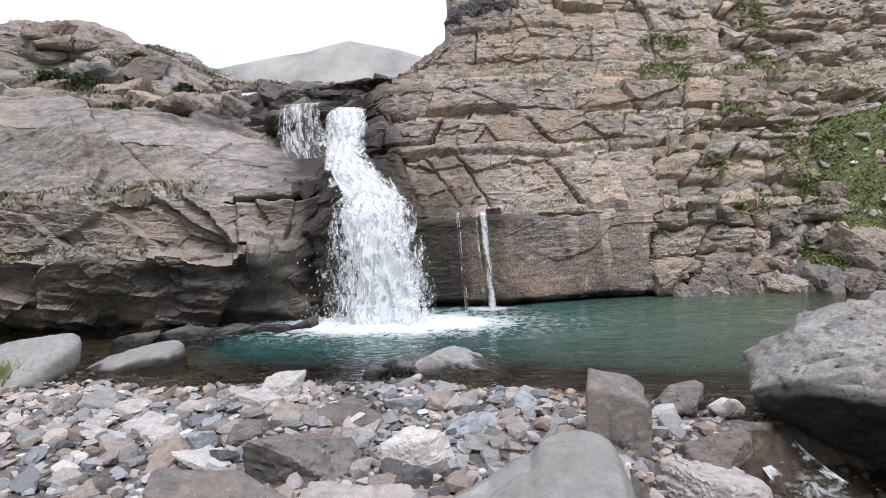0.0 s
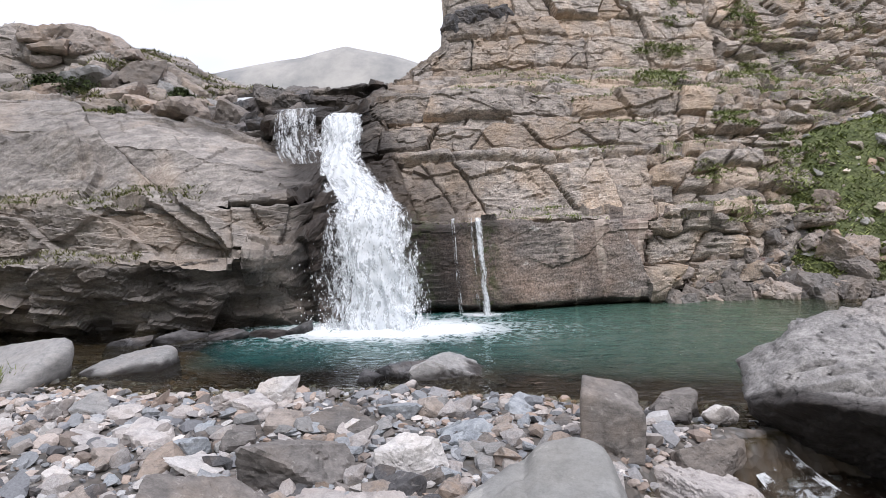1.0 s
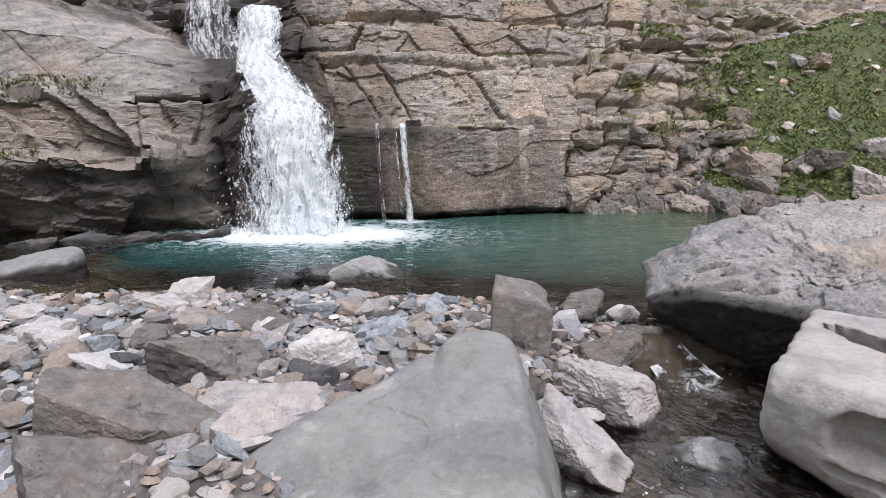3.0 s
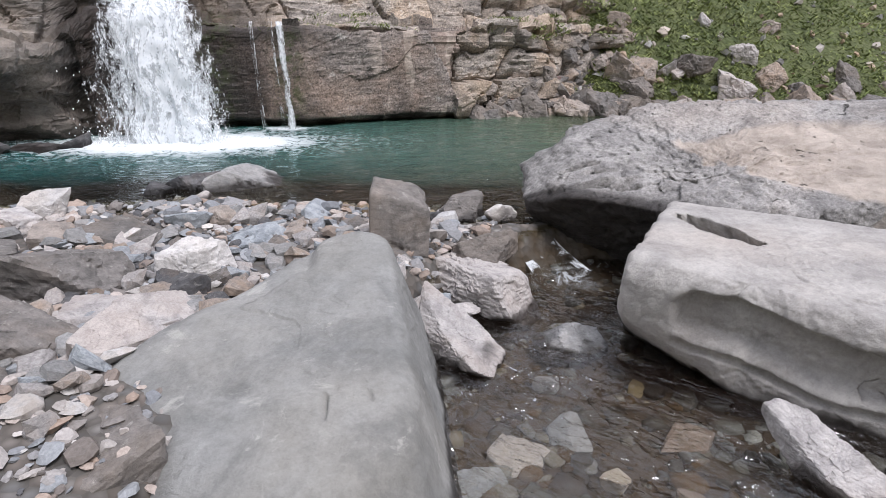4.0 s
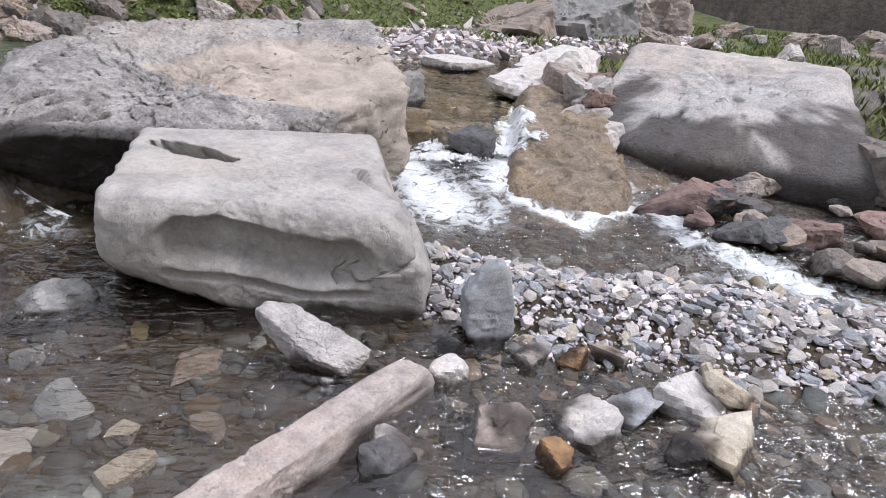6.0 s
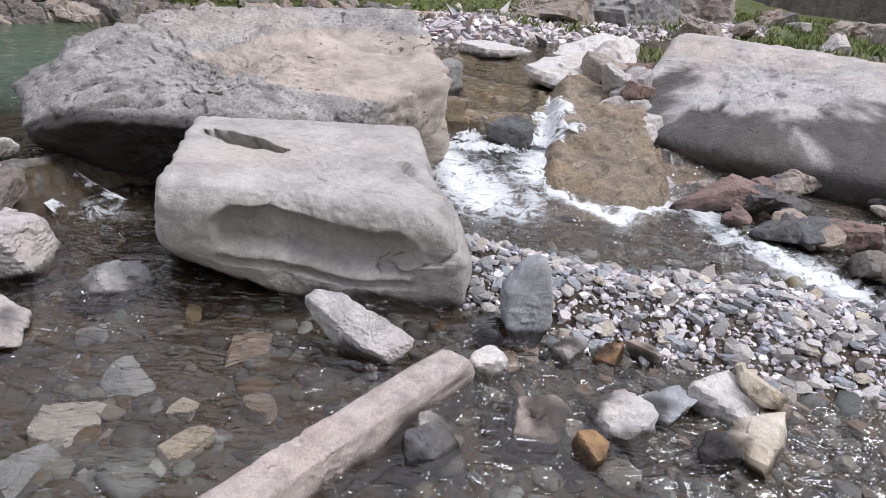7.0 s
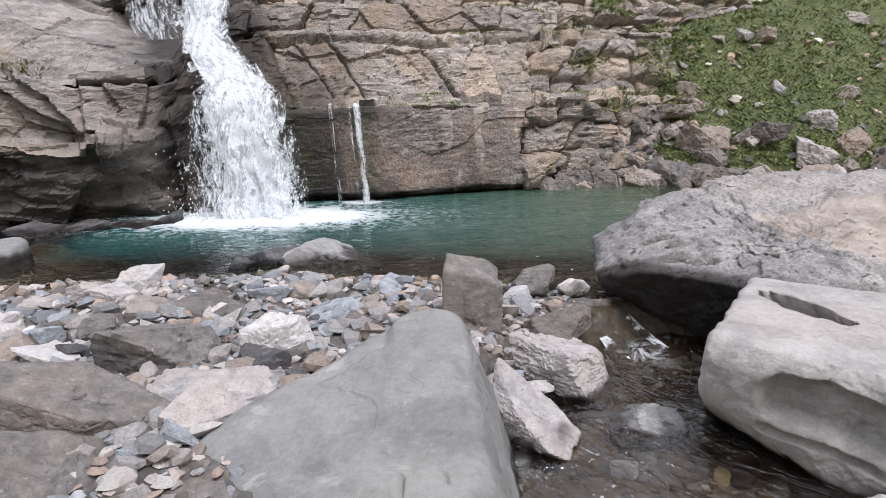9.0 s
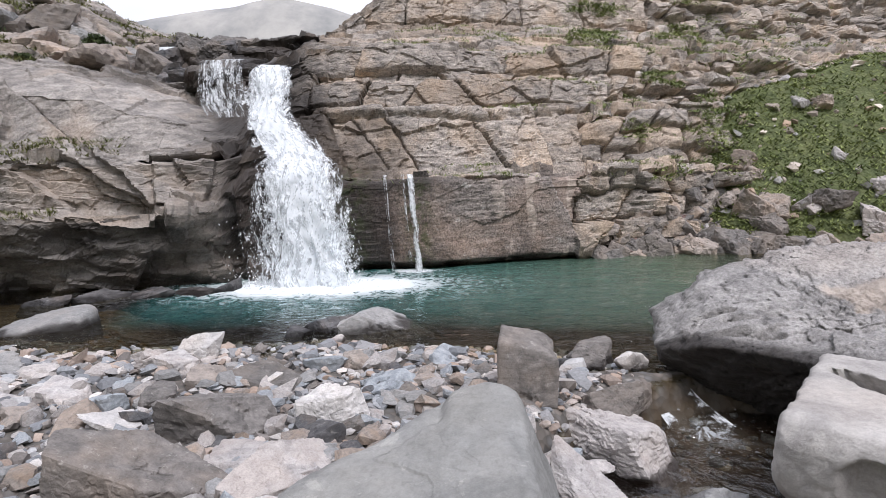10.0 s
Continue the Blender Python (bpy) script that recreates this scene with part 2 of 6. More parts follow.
def water_material(name, deep, thin, bump, scale, ripple=(1, 1, 1), tall=0.12, ior=1.33, turn=0.0):
    """Clear water over its bed: mirror by Fresnel, tint and milkiness by the depth stored in the mesh, foam where stored."""
    m = Nodes(name)
    v = m.n("Mapping", {"Vector": m.n("TexCoord").outputs["Object"], "Rotation": (0, 0, turn)}).outputs["Vector"]
    v = m.n("Mapping", {"Vector": v, "Scale": ripple}).outputs["Vector"]
    d = m.n("Attribute", attr="depth").outputs["Fac"]
    foam = m.n("Attribute", attr="foam").outputs["Fac"]
    n1 = m.noise(v, scale, 2, 0.5, 0.8)
    n2 = m.noise(v, scale * 3.1, 2, 0.5, 0.5)
    crest = m.math("SUBTRACT", 1.0, m.math("MULTIPLY", m.math("ABSOLUTE", m.math("SUBTRACT", n1, 0.5)), 2.0))
    h = m.math("ADD", m.math("ADD", m.math("MULTIPLY", n1, 0.6), m.math("MULTIPLY", crest, 0.4)), m.math("MULTIPLY", n2, 0.2))
    bp = m.n("Bump", {"Strength": bump, "Distance": tall, "Height": h}).outputs["Normal"]
    clear = m.n("BsdfTransparent", {"Color": (*thin, 1)}).outputs[0]
    east = m.n("SeparateXYZ", {0: m.n("TexCoord").outputs["Object"]}).outputs["X"]
    deep_e = m.mix(m.n("MapRange", {"Value": east, "From Min": -1.0, "From Max": 5.0}).outputs[0], (*deep, 1), (deep[0] * 3.4, deep[1] * 0.98, deep[2] * 0.66, 1))
    milky = m.n("BsdfDiffuse", {"Color": m.mix(m.ramp(m.noise(v, 1.3, 4), [(0.3, 0.0), (0.7, 1.0)]), deep_e, m.mix(1.0, deep_e, (1.4, 1.3, 1.25, 1), "MULTIPLY")), "Normal": bp}).outputs[0]
    body = m.n("MixShader", {0: d, 1: clear, 2: milky}).outputs[0]
    fr = m.n("Fresnel", {"IOR": ior, "Normal": bp}).outputs[0]
    gl = m.n("BsdfGlossy", {"Color": (1, 1, 1, 1), "Roughness": 0.015, "Normal": bp}).outputs[0]
    wat = m.n("MixShader", {0: fr, 1: body, 2: gl}).outputs[0]
    white = m.n("BsdfDiffuse", {"Color": (0.82, 0.86, 0.88, 1), "Normal": bp}).outputs[0]
    fm = m.math("MULTIPLY", foam, m.ramp(m.math("ADD", m.noise(m.n("TexCoord").outputs["Object"], 5.5, 9, 0.75, 1.2), m.math("MULTIPLY", foam, 0.2)), [(0.53, 0.0), (0.62, 1.0)]))
    fin = m.n("MixShader", {0: fm, 1: wat, 2: white}).outputs[0]
    m.t.links.new(fin, m.out.inputs[0])
    return m.mat


def falling_material(name, lo, hi, along=0.35, across=9.0):
    """Falling white water: streaks of foam with clear gaps between them."""
    m = Nodes(name)
    uv = m.n("UVMap").outputs[0]
    vs = m.n("Mapping", {"Vector": uv, "Scale": (across, along * across, 1)}).outputs["Vector"]
    n1 = m.noise(vs, 1.0, 7, 0.7, 0.6)
    n2 = m.noise(m.n("Mapping", {"Vector": uv, "Scale": (across * 3.2, across * 1.6, 1)}).outputs["Vector"], 1.0, 5, 0.75)
    edge = m.n("Attribute", attr="foam").outputs["Fac"]
    s = m.math("ADD", m.math("ADD", m.math("MULTIPLY", n1, 0.65), m.math("MULTIPLY", n2, 0.35)), m.math("SUBTRACT", edge, 0.5))
    dens = m.ramp(s, [(lo, 0.0), (hi, 1.0)])
    bp = m.n("Bump", {"Strength": 0.5, "Distance": 0.05, "Height": s}).outputs["Normal"]
    # greyer foam by noise, painting in the shading within the white water
    tone = m.mix(m.ramp(n2, [(0.35, 0.0), (0.6, 1.0)]), (0.66, 0.70, 0.73, 1), (0.88, 0.90, 0.92, 1))
    wht = m.n("BsdfPrincipled", {"Base Color": tone, "Roughness": 0.5, "Normal": bp}).outputs[0]
    trl = m.n("BsdfTranslucent", {"Color": (0.85, 0.89, 0.92, 1)}).outputs[0]
    body = m.n("MixShader", {0: 0.25, 1: wht, 2: trl}).outputs[0]
    fin = m.n("MixShader", {0: dens, 1: m.n("BsdfTransparent").outputs[0], 2: body}).outputs[0]
    m.t.links.new(fin, m.out.inputs[0])
    return m.mat


def plain_material(name, a, b, scale, rough=0.8, each=False, bump=0.0):
    m = Nodes(name)
    v = m.coords((1, 1, 1), False)
    col = m.ramp(m.noise(v, scale, 6, 0.65), [(0.3, a), (0.7, b)])
    if each:
        col = m.mix(1.0, col, m.ramp(m.n("NewGeometry").outputs["Random Per Island"], [(0.0, 0.6), (1.0, 1.5)]), "MULTIPLY")
    bs = m.n("BsdfPrincipled", {"Base Color": col, "Roughness": rough, "Specular IOR Level": 0.25})
    m.t.links.new(bs.outputs[0], m.out.inputs[0])
    return m.mat


M_GROUND = ground_material()
M_POOL = water_material("teal_pool_water", (0.025, 0.118, 0.114), (0.80, 0.77, 0.64), 0.8, 2.6, (0.8, 2.4, 1.0), 0.12, 1.26)
M_STREAM = water_material("clear_stream_water", (0.05, 0.055, 0.05), (0.86, 0.83, 0.76), 1.0, 5.0, (2.6, 1.0, 1.0), 0.06, 1.75, radians(-41))
M_FALL = falling_material("white_falling_water", 0.46, 0.55, 0.28, 9.0)
M_RUSH = falling_material("rushing_water", 0.50, 0.60, 0.7, 6.0)
M_FALL_THIN = falling_material("thin_falling_water", 0.46, 0.62, 0.22, 12.0)
M_SPRAY = plain_material("white_spray", (0.85, 0.88, 0.9), (0.95, 0.96, 0.97), 3.0, 0.4)
M_GRASS = plain_material("alpine_grass", (0.085, 0.12, 0.034), (0.24, 0.265, 0.10), 1.1, 0.7, True)
M_DRYGRASS = plain_material("dry_ledge_grass", (0.065, 0.078, 0.022), (0.14, 0.135, 0.05), 1.5, 0.75, True)
M_SHRUB = plain_material("dark_shrub_leaves", (0.02, 0.032, 0.012), (0.055, 0.07, 0.025), 2.0, 0.7, True)
M_MOUNT = plain_material("far_mountain_slope", (0.20, 0.205, 0.205), (0.42, 0.40, 0.37), 0.022, 0.9)
M_MOUNT2 = plain_material("far_grey_mountain", (0.34, 0.33, 0.31), (0.46, 0.44, 0.41), 0.02, 0.9)
M_FARCLIFF = rock_material("far_dark_cliff", (0.05, 0.045, 0.045), (0.16, 0.14, 0.13), (0.20, 0.15, 0.10), 12.0, 0.4, 0.2, vary=0.0, band=0.3)


# ---- numeric tools ----
def hash3(ix, iy, iz, seed):
    h = (ix.astype(np.int64) * 374761393 + iy.astype(np.int64) * 668265263 + iz.astype(np.int64) * 2147483647 + seed * 974711) & 0xFFFFFFFF
    h = ((h ^ (h >> 13)) * 1274126177) & 0xFFFFFFFF
    h = ((h ^ (h >> 15)) * 2246822519) & 0xFFFFFFFF
    return ((h ^ (h >> 16)) & 0xFFFFFF) / float(0xFFFFFF)


def vnoise(p, seed=0):
    """Smooth value noise in -1..1 at points p (n, 3)."""
    i = np.floor(p).astype(np.int64)
    f = p - i
    f = f * f * f * (f * (f * 6 - 15) + 10)
    r = 0.0
    for dx in (0, 1):
        for dy in (0, 1):
            for dz in (0, 1):
                w = (f[:, 0] if dx else 1 - f[:, 0]) * (f[:, 1] if dy else 1 - f[:, 1]) * (f[:, 2] if dz else 1 - f[:, 2])
                r = r + w * hash3(i[:, 0] + dx, i[:, 1] + dy, i[:, 2] + dz, seed)
    return r * 2 - 1


def fbm(p, octaves=4, seed=0, gain=0.5):
    r, a, q = 0.0, 1.0, np.array(p, float)
    for k in range(octaves):
        r = r + a * vnoise(q, seed + k * 17)
        q, a = q * 2.03 + 5.1, a * gain
    return r


def facets(p, scale, seed, tilt=0.5):
    """Broken-stone relief: each cell is a flat face at its own height and slope."""
    q = p / scale
    i0 = np.floor(q).astype(np.int64)
    best, val = np.full(len(q), 1e9), np.zeros(len(q))
    for dx in (-1, 0, 1):
        for dy in (-1, 0, 1):
            for dz in (-1, 0, 1):
                c = i0 + np.array([dx, dy, dz])
                a = [hash3(c[:, 0], c[:, 1], c[:, 2], seed + k) for k in range(7)]
                r = q - (c + np.stack(a[:3], 1))
                d = (r * r).sum(1)
                h = (a[3] - 0.5) + tilt * (r[:, 0] * (a[4] - 0.5) + r[:, 1] * (a[5] - 0.5) + r[:, 2] * (a[6] - 0.5)) * 2
                near_ = d < best
                best, val = np.where(near_, d, best), np.where(near_, h, val)
    return val


def smooth(a, b, x):
    t = np.clip((x - a) / (b - a), 0, 1)
    return t * t * (3 - 2 * t)


def mesh_of(name, verts, faces, mat, attrs=None, uv=None, flat=False):
    """A mesh from numpy arrays: faces all of one size."""
    me = bpy.data.meshes.new(name)
    verts, faces = np.asarray(verts, np.float32), np.asarray(faces, np.int32)
    k = faces.shape[1]
    me.vertices.add(len(verts))
    me.vertices.foreach_set("co", verts.ravel())
    me.loops.add(faces.size)
    me.loops.foreach_set("vertex_index", faces.ravel())
    me.polygons.add(len(faces))
    me.polygons.foreach_set("loop_start", np.arange(len(faces), dtype=np.int32) * k)
    me.polygons.foreach_set("use_smooth", np.full(len(faces), not flat))
    for key, val in (attrs or {}).items():
        at = me.attributes.new(key, "FLOAT", "POINT")
        at.data.foreach_set("value", np.asarray(val, np.float32).ravel())
    if uv is not None:
        lay = me.uv_layers.new(name="UVMap")
        lay.data.foreach_set("uv", np.asarray(uv, np.float32)[faces.ravel()].ravel())
    me.update(calc_edges=True)
    me.validate()
    me.materials.append(mat)
    return me


def grid_faces(nu, nv):
    i = np.arange(nu * nv).reshape(nv, nu)
    return np.stack([i[:-1, :-1], i[:-1, 1:], i[1:, 1:], i[1:, :-1]], -1).reshape(-1, 4)


def ico(sub):
    bm = bmesh.new()
    bmesh.ops.create_icosphere(bm, subdivisions=sub, radius=1.0)
    v = np.array([x.co[:] for x in bm.verts])
    f = np.array([[y.index for y in x.verts] for x in bm.faces])
    bm.free()
    return v / np.linalg.norm(v, axis=1)[:, None], f


ICO = {k: ico(k) for k in (1, 2, 3, 4, 5, 6, 7)}


def hull_shape(dirs, planes, p):
    """Rounded polyhedron: how far each direction goes before it meets the given planes (nx, ny, nz, distance)."""
    pl = np.array(planes, float)
    n = pl[:, :3] / np.linalg.norm(pl[:, :3], axis=1)[:, None]
    q = np.maximum(dirs @ n.T / pl[:, 3], 0.0)
    return dirs * (np.sum(q ** p, axis=1) ** (-1.0 / p))[:, None]


def rock_verts(planes, p=14, sub=5, rough=0.03, seed=0, grain=1.0, layers=0.0):
    d, f = ICO[sub]
    v = hull_shape(d, planes, p)
    size = np.linalg.norm(v, axis=1).mean()
    q = v * (grain / size)
    big = fbm(q * 1.6 + seed * 3.7, 4, seed)
    ridg = 1 - np.abs(fbm(q * 3.1 + seed, 3, seed + 5))
    fine = fbm(q * 12 + seed, 4, seed + 9, 0.6)
    dis = rough * size * (big * 0.9 + (ridg - 0.6) * 0.7 + fine * 0.22)
    dis = dis * 0.7 + rough * size * (facets(v / size + seed, 0.55, seed + 20, 0.9) * 1.3 + facets(v / size + seed, 0.22, seed + 30, 0.9) * 0.55)
    if layers:
        w = v[:, 2] / size * 9 + big * 1.2
        dis = dis + layers * size * (np.abs((w % 1.0) - 0.5) - 0.25)
    return v + d * dis[:, None], f


def random_planes(rng, sx, sy, sz, extra=5):
    """A box of half sizes sx, sy, sz with tilted sides and some corners knocked off."""
    out = []
    for ax, s in ((0, sx), (1, sy), (2, sz)):
        for sg in (1, -1):
            n = rng.normal(0, 0.27, 3)
            n[ax] = sg
            out.append((*(n / np.linalg.norm(n)), s))
    for _ in range(extra):
        n = rng.normal(0, 1, 3)
        n /= np.linalg.norm(n)
        reach = abs(n[0]) * sx + abs(n[1]) * sy + abs(n[2]) * sz
        out.append((*n, reach * rng.uniform(0.52, 0.82)))
    return out


def wet_line(v, centre, euler, level, seed):
    """How wet each point of a rock is: wet through under the water level and a hand's width above it."""
    w = np.array([(Euler(euler).to_matrix() @ Vector(a))[2] for a in v]) + centre[2] if any(euler) else v[:, 2] + centre[2]
    return smooth(level + 0.09, level + 0.015, w + 0.05 * fbm(v * 7, 3, seed))


def level_at(x, y):
    """The water level beside a place."""
    low = x > np.interp(y, *BANK_EDGE) and y < np.interp(x, *LOW_EDGE)
    return (-0.27 + 0.1 * float(smooth(5.2, 6.2, x) * smooth(1.2, 2.2, y))) if low else (0.0 if y > np.interp(x, *SHORE) - 0.3 else -9.0)


def thing(name, me, label, category, loc=(0, 0, 0), rz=0.0, group="", kind=""):
    ob = new(name, me)
    ob.location, ob.rotation_euler = loc, (0, 0, rz)
    return tagged(ob, label, category, group, kind)


def empty(name, label, category, kind="", loc=(0, 0, 0)):
    ob = new(name)
    ob.location, ob.empty_display_size = loc, 0.2
    return tagged(ob, label, category, "", kind)


def part(name, me, parent, label=""):
    ob = new(name, me)
    ob.parent = parent
    return tagged(ob, label)


def blades(points, rng, height, width, n=6, spread=0.06, lean=0.5):
    """Tufts of bent blades, two triangles each, at the given points."""
    pts = np.repeat(np.asarray(points, float), n, axis=0)
    k = len(pts)
    ang, h = rng.uniform(0, 2 * math.pi, k), height * rng.uniform(0.5, 1.2, k)
    base = pts + np.stack([rng.normal(0, spread, k), rng.normal(0, spread, k), np.full(k, -0.02)], 1)
    side = np.stack([np.cos(ang), np.sin(ang), np.zeros(k)], 1) * (width * rng.uniform(0.6, 1.3, k))[:, None]
    la = rng.uniform(0, 2 * math.pi, k)
    tip = base + np.stack([np.cos(la) * h * lean, np.sin(la) * h * lean, h], 1) * rng.uniform(0.7, 1.1, k)[:, None]
    mid = base * 0.5 + tip * 0.5 + np.stack([np.zeros(k), np.zeros(k), h * 0.12], 1)
    v = np.stack([base - side, base + side, mid + side * 0.7, mid - side * 0.7, tip - side * 0.1, tip + side * 0.1], 1).reshape(-1, 3)
    o = np.arange(k)[:, None] * 6
    f = np.concatenate([o + np.array([[0, 1, 2, 3]]), o + np.array([[3, 2, 5, 4]])])
    return v, f


# ---- ground ----
SHORE = ([-30, -8, -4.3, -2.7, -0.4, 0.5, 1.5, 2.6, 4, 5.5, 7, 9, 12, 30], [5.2, 5.3, 5.0, 5.0, 5.2, 4.95, 4.7, 4.5, 4.3, 3.5, 3.3, 3.6, 4.5, 5])
BANK_EDGE = ([-6, 0, 1.0, 2.0, 3.0, 3.8, 4.4, 5], [-0.4, -0.1, 0.25, 0.8, 1.62, 2.0, 2.4, 2.6])
LOW_EDGE = ([1, 2.3, 3.0, 5, 6.26, 7.11, 7.6, 8.4, 9.2, 9.7, 10.3, 11, 20], [3.9, 3.9, 4.3, 4.2, 3.78, 3.15, 3.2, 3.75, 4.1, 4.0, 3.0, 1.9, 0])


def bed_height(x, y):
    """The ground under pebbles and water."""
    p = np.stack([x, y, np.zeros_like(x)], 1)
    t = y - np.interp(x, *SHORE)
    z = np.where(t < 0, 0.015 + 0.10 * (1 - np.exp(np.minimum(t, 0) / 0.9)), -0.95 * (1 - np.exp(-(np.maximum(t, 0) / 2.3) ** 1.6)))
    z = np.where(t > 0, z * (1 - 0.78 * smooth(-2.6, -4.2, x)), z)
    z = np.where(x > 5.0, np.maximum(z, -0.95 + 0.82 * smooth(4.5, 7.0, x)), z)
    z = z + 0.28 * smooth(0, 1.2, np.interp(x, [8.5, 9.5, 12, 24], [99, 7.6, 7.0, 6.0]) * -1 + y) * (x > 8.5)
    low = smooth(-0.12, 0.22, x - np.interp(y, *BANK_EDGE)) * smooth(-0.15, 0.35, np.interp(x, *LOW_EDGE) - y)
    k = np.clip(((x - 4.3) * 1.5 + (1.55 - y) * 2.6) / 9.01, 0, 1)
    bar = np.hypot(x - 4.3 - 1.5 * k, y - 1.55 + 2.6 * k)
    lowz = -0.40 + 0.22 * np.exp(-(bar / 0.52) ** 3) + 0.07 * smooth(3.3, 4.2, x) * smooth(1.0, 0.2, y)
    z = z * (1 - low) + lowz * low
    z = z + 0.08 * smooth(8.0, 10.0, x) * smooth(3.0, 1.0, y)
    near = np.exp(-(x ** 2 + y ** 2) / 900)
    return z + near * (0.035 * fbm(p * 1.3, 4, 3) + 0.02 * fbm(p * 6, 3, 8))


def axis(lo, fine_lo, fine_hi, hi, step):
    a = np.arange(fine_lo, fine_hi, step)
    g = np.cumsum(step * 1.22 ** np.arange(1, 60))
    left, right = fine_lo - g[fine_lo - g > lo][::-1], a[-1] + g[a[-1] + g < hi]
    return np.concatenate([left, a, right])


gx, gy = axis(-2500, -7, 12, 2500, 0.08), axis(-2500, -3, 11, 2500, 0.08)
X, Y = [a.ravel() for a in np.meshgrid(gx, gy)]
Z = bed_height(X, Y)
under = np.where((X - np.interp(Y, *BANK_EDGE) > 0) & (Y < np.interp(X, *LOW_EDGE)), smooth(-0.06, -0.15, Z), smooth(0.03, -0.04, Z))
ground = thing("ground", mesh_of("ground", np.stack([X, Y, Z], 1), grid_faces(len(gx), len(gy)), M_GROUND, {"wet": under, "moss": smooth(20, 30, np.hypot(X, Y))}),
               "grey-brown gravel ground running under the clear water", "ground", kind="structure")


# ---- cliffs ----
FRONT = ([-16, -6.5, -3.9, -2.75, -2.35, -1.3, 0.5, 2.2, 4.3, 5.4, 6.2, 7.2, 8.5, 10.5, 13], [7.6, 7.85, 8.1, 8.55, 9.15, 9.95, 10.0, 10.65, 11.25, 11.7, 12.1, 12.6, 13.1, 13.8, 14.8])
ROWS_D = {
    "left": [0.85, 0.8, 0.6, 0.05, 0.05, 0.4, 0.5, 0.55, 0.9, 1.5, 2.6, 3.4, 4.2, 5.2, 5.7, 6.5, 9, 14],
    "fall": [0.3, 0.25, 0.2, 0.15, 0.2, 0.5, 0.8, 1.1, 1.35, 1.6, 1.9, 2.15, 2.3, 4.0, 5.2, 5.5, 8, 14],
    "right": [0.5, 0.42, 0.05, 0.08, 0.16, 0.75, 1.25, 1.35, 1.8, 2.1, 2.5, 2.85, 3.5, 5.5, 6.0, 6.3, 7.0, 12],
}
ROWS_Z = {
    "left": [-0.7, 0.0, 0.3, 1.1, 1.22, 1.30, 1.95, 2.1, 2.25, 3.55, 4.1, 4.25, 4.6, 5.2, 6.1, 6.4, 6.8, 7.2],
    "fall": [-0.7, 0.0, 0.9, 1.65, 1.78, 1.9, 2.1, 2.4, 2.65, 2.85, 3.15, 3.55, 3.68, 3.85, 4.4, 4.85, 5.0, 5.1],
    "right": [-0.7, 0.02, 0.16, 1.5, 1.64, 1.72, 2.7, 2.84, 2.9, 3.5, 3.6, 4.25, 4.42, 5.2, 6.2, 6.9, 8.2, 12.5],
}
NX_STEP, S_N = 0.027, 640


def cliff_surface(x, s):
    """Place on the smooth cliff face: x along it, s in 0..1 up its profile."""
    lb = np.interp(s * 17, [0, 8, 10, 11.5, 12.5, 13.5, 17], [-2.62, -2.7, -3.4, -4.1, -4.6, -6.7, -7.0])
    rb = np.interp(s * 17, [0, 4, 6, 12, 17], [-1.28, -1.3, -2.3, -2.5, -2.8])
    wl_, wr_ = smooth(lb + 0.3, lb - 0.3, x), smooth(rb - 0.28, rb + 0.28, x)
    wf_ = np.clip(1 - wl_ - wr_, 0, 1)
    k = np.linspace(0, 1, 18)
    d = sum(w * np.interp(s, k, ROWS_D[n]) for w, n in ((wl_, "left"), (wf_, "fall"), (wr_, "right")))
    zl = np.interp(s, k, ROWS_Z["left"])
    slab_rise = np.interp(x, [-12, -9, -7.5, -6.2, -5, -4, -2.7], [1.15, 1.05, 0.95, 0.8, 0.65, 0.47, 0.19])
    top_rise = np.interp(x, [-12, -9, -7.5, -6.2, -4, -2.7], [1.05, 0.76, 0.52, 0.4, 0.37, 0.35])
    zl = np.where(zl > 2.1, 2.1 + (np.minimum(zl, 4.25) - 2.1) * slab_rise + np.maximum(zl - 4.25, 0) * top_rise, zl)
    zr = np.interp(s, k, ROWS_Z["right"])
    top = np.interp(x, [-3.2, -2.7, -1.9, -1.15, -0.9], [4.7, 4.9, 5.4, 6.0, 14])
    zr = np.where(zr > top, top + (zr - top) * 0.08, zr)
    z = wl_ * zl + wf_ * np.interp(s, k, ROWS_Z["fall"]) + wr_ * zr
    fl, fr = np.minimum(np.interp(x, *FRONT), 8.75), np.maximum(np.interp(x, *FRONT), 9.9)
    y = wl_ * fl + wf_ * np.clip(np.interp(x, *FRONT), 8.9, 9.6) + wr_ * fr
    return np.stack([x, y + d, z], 1)


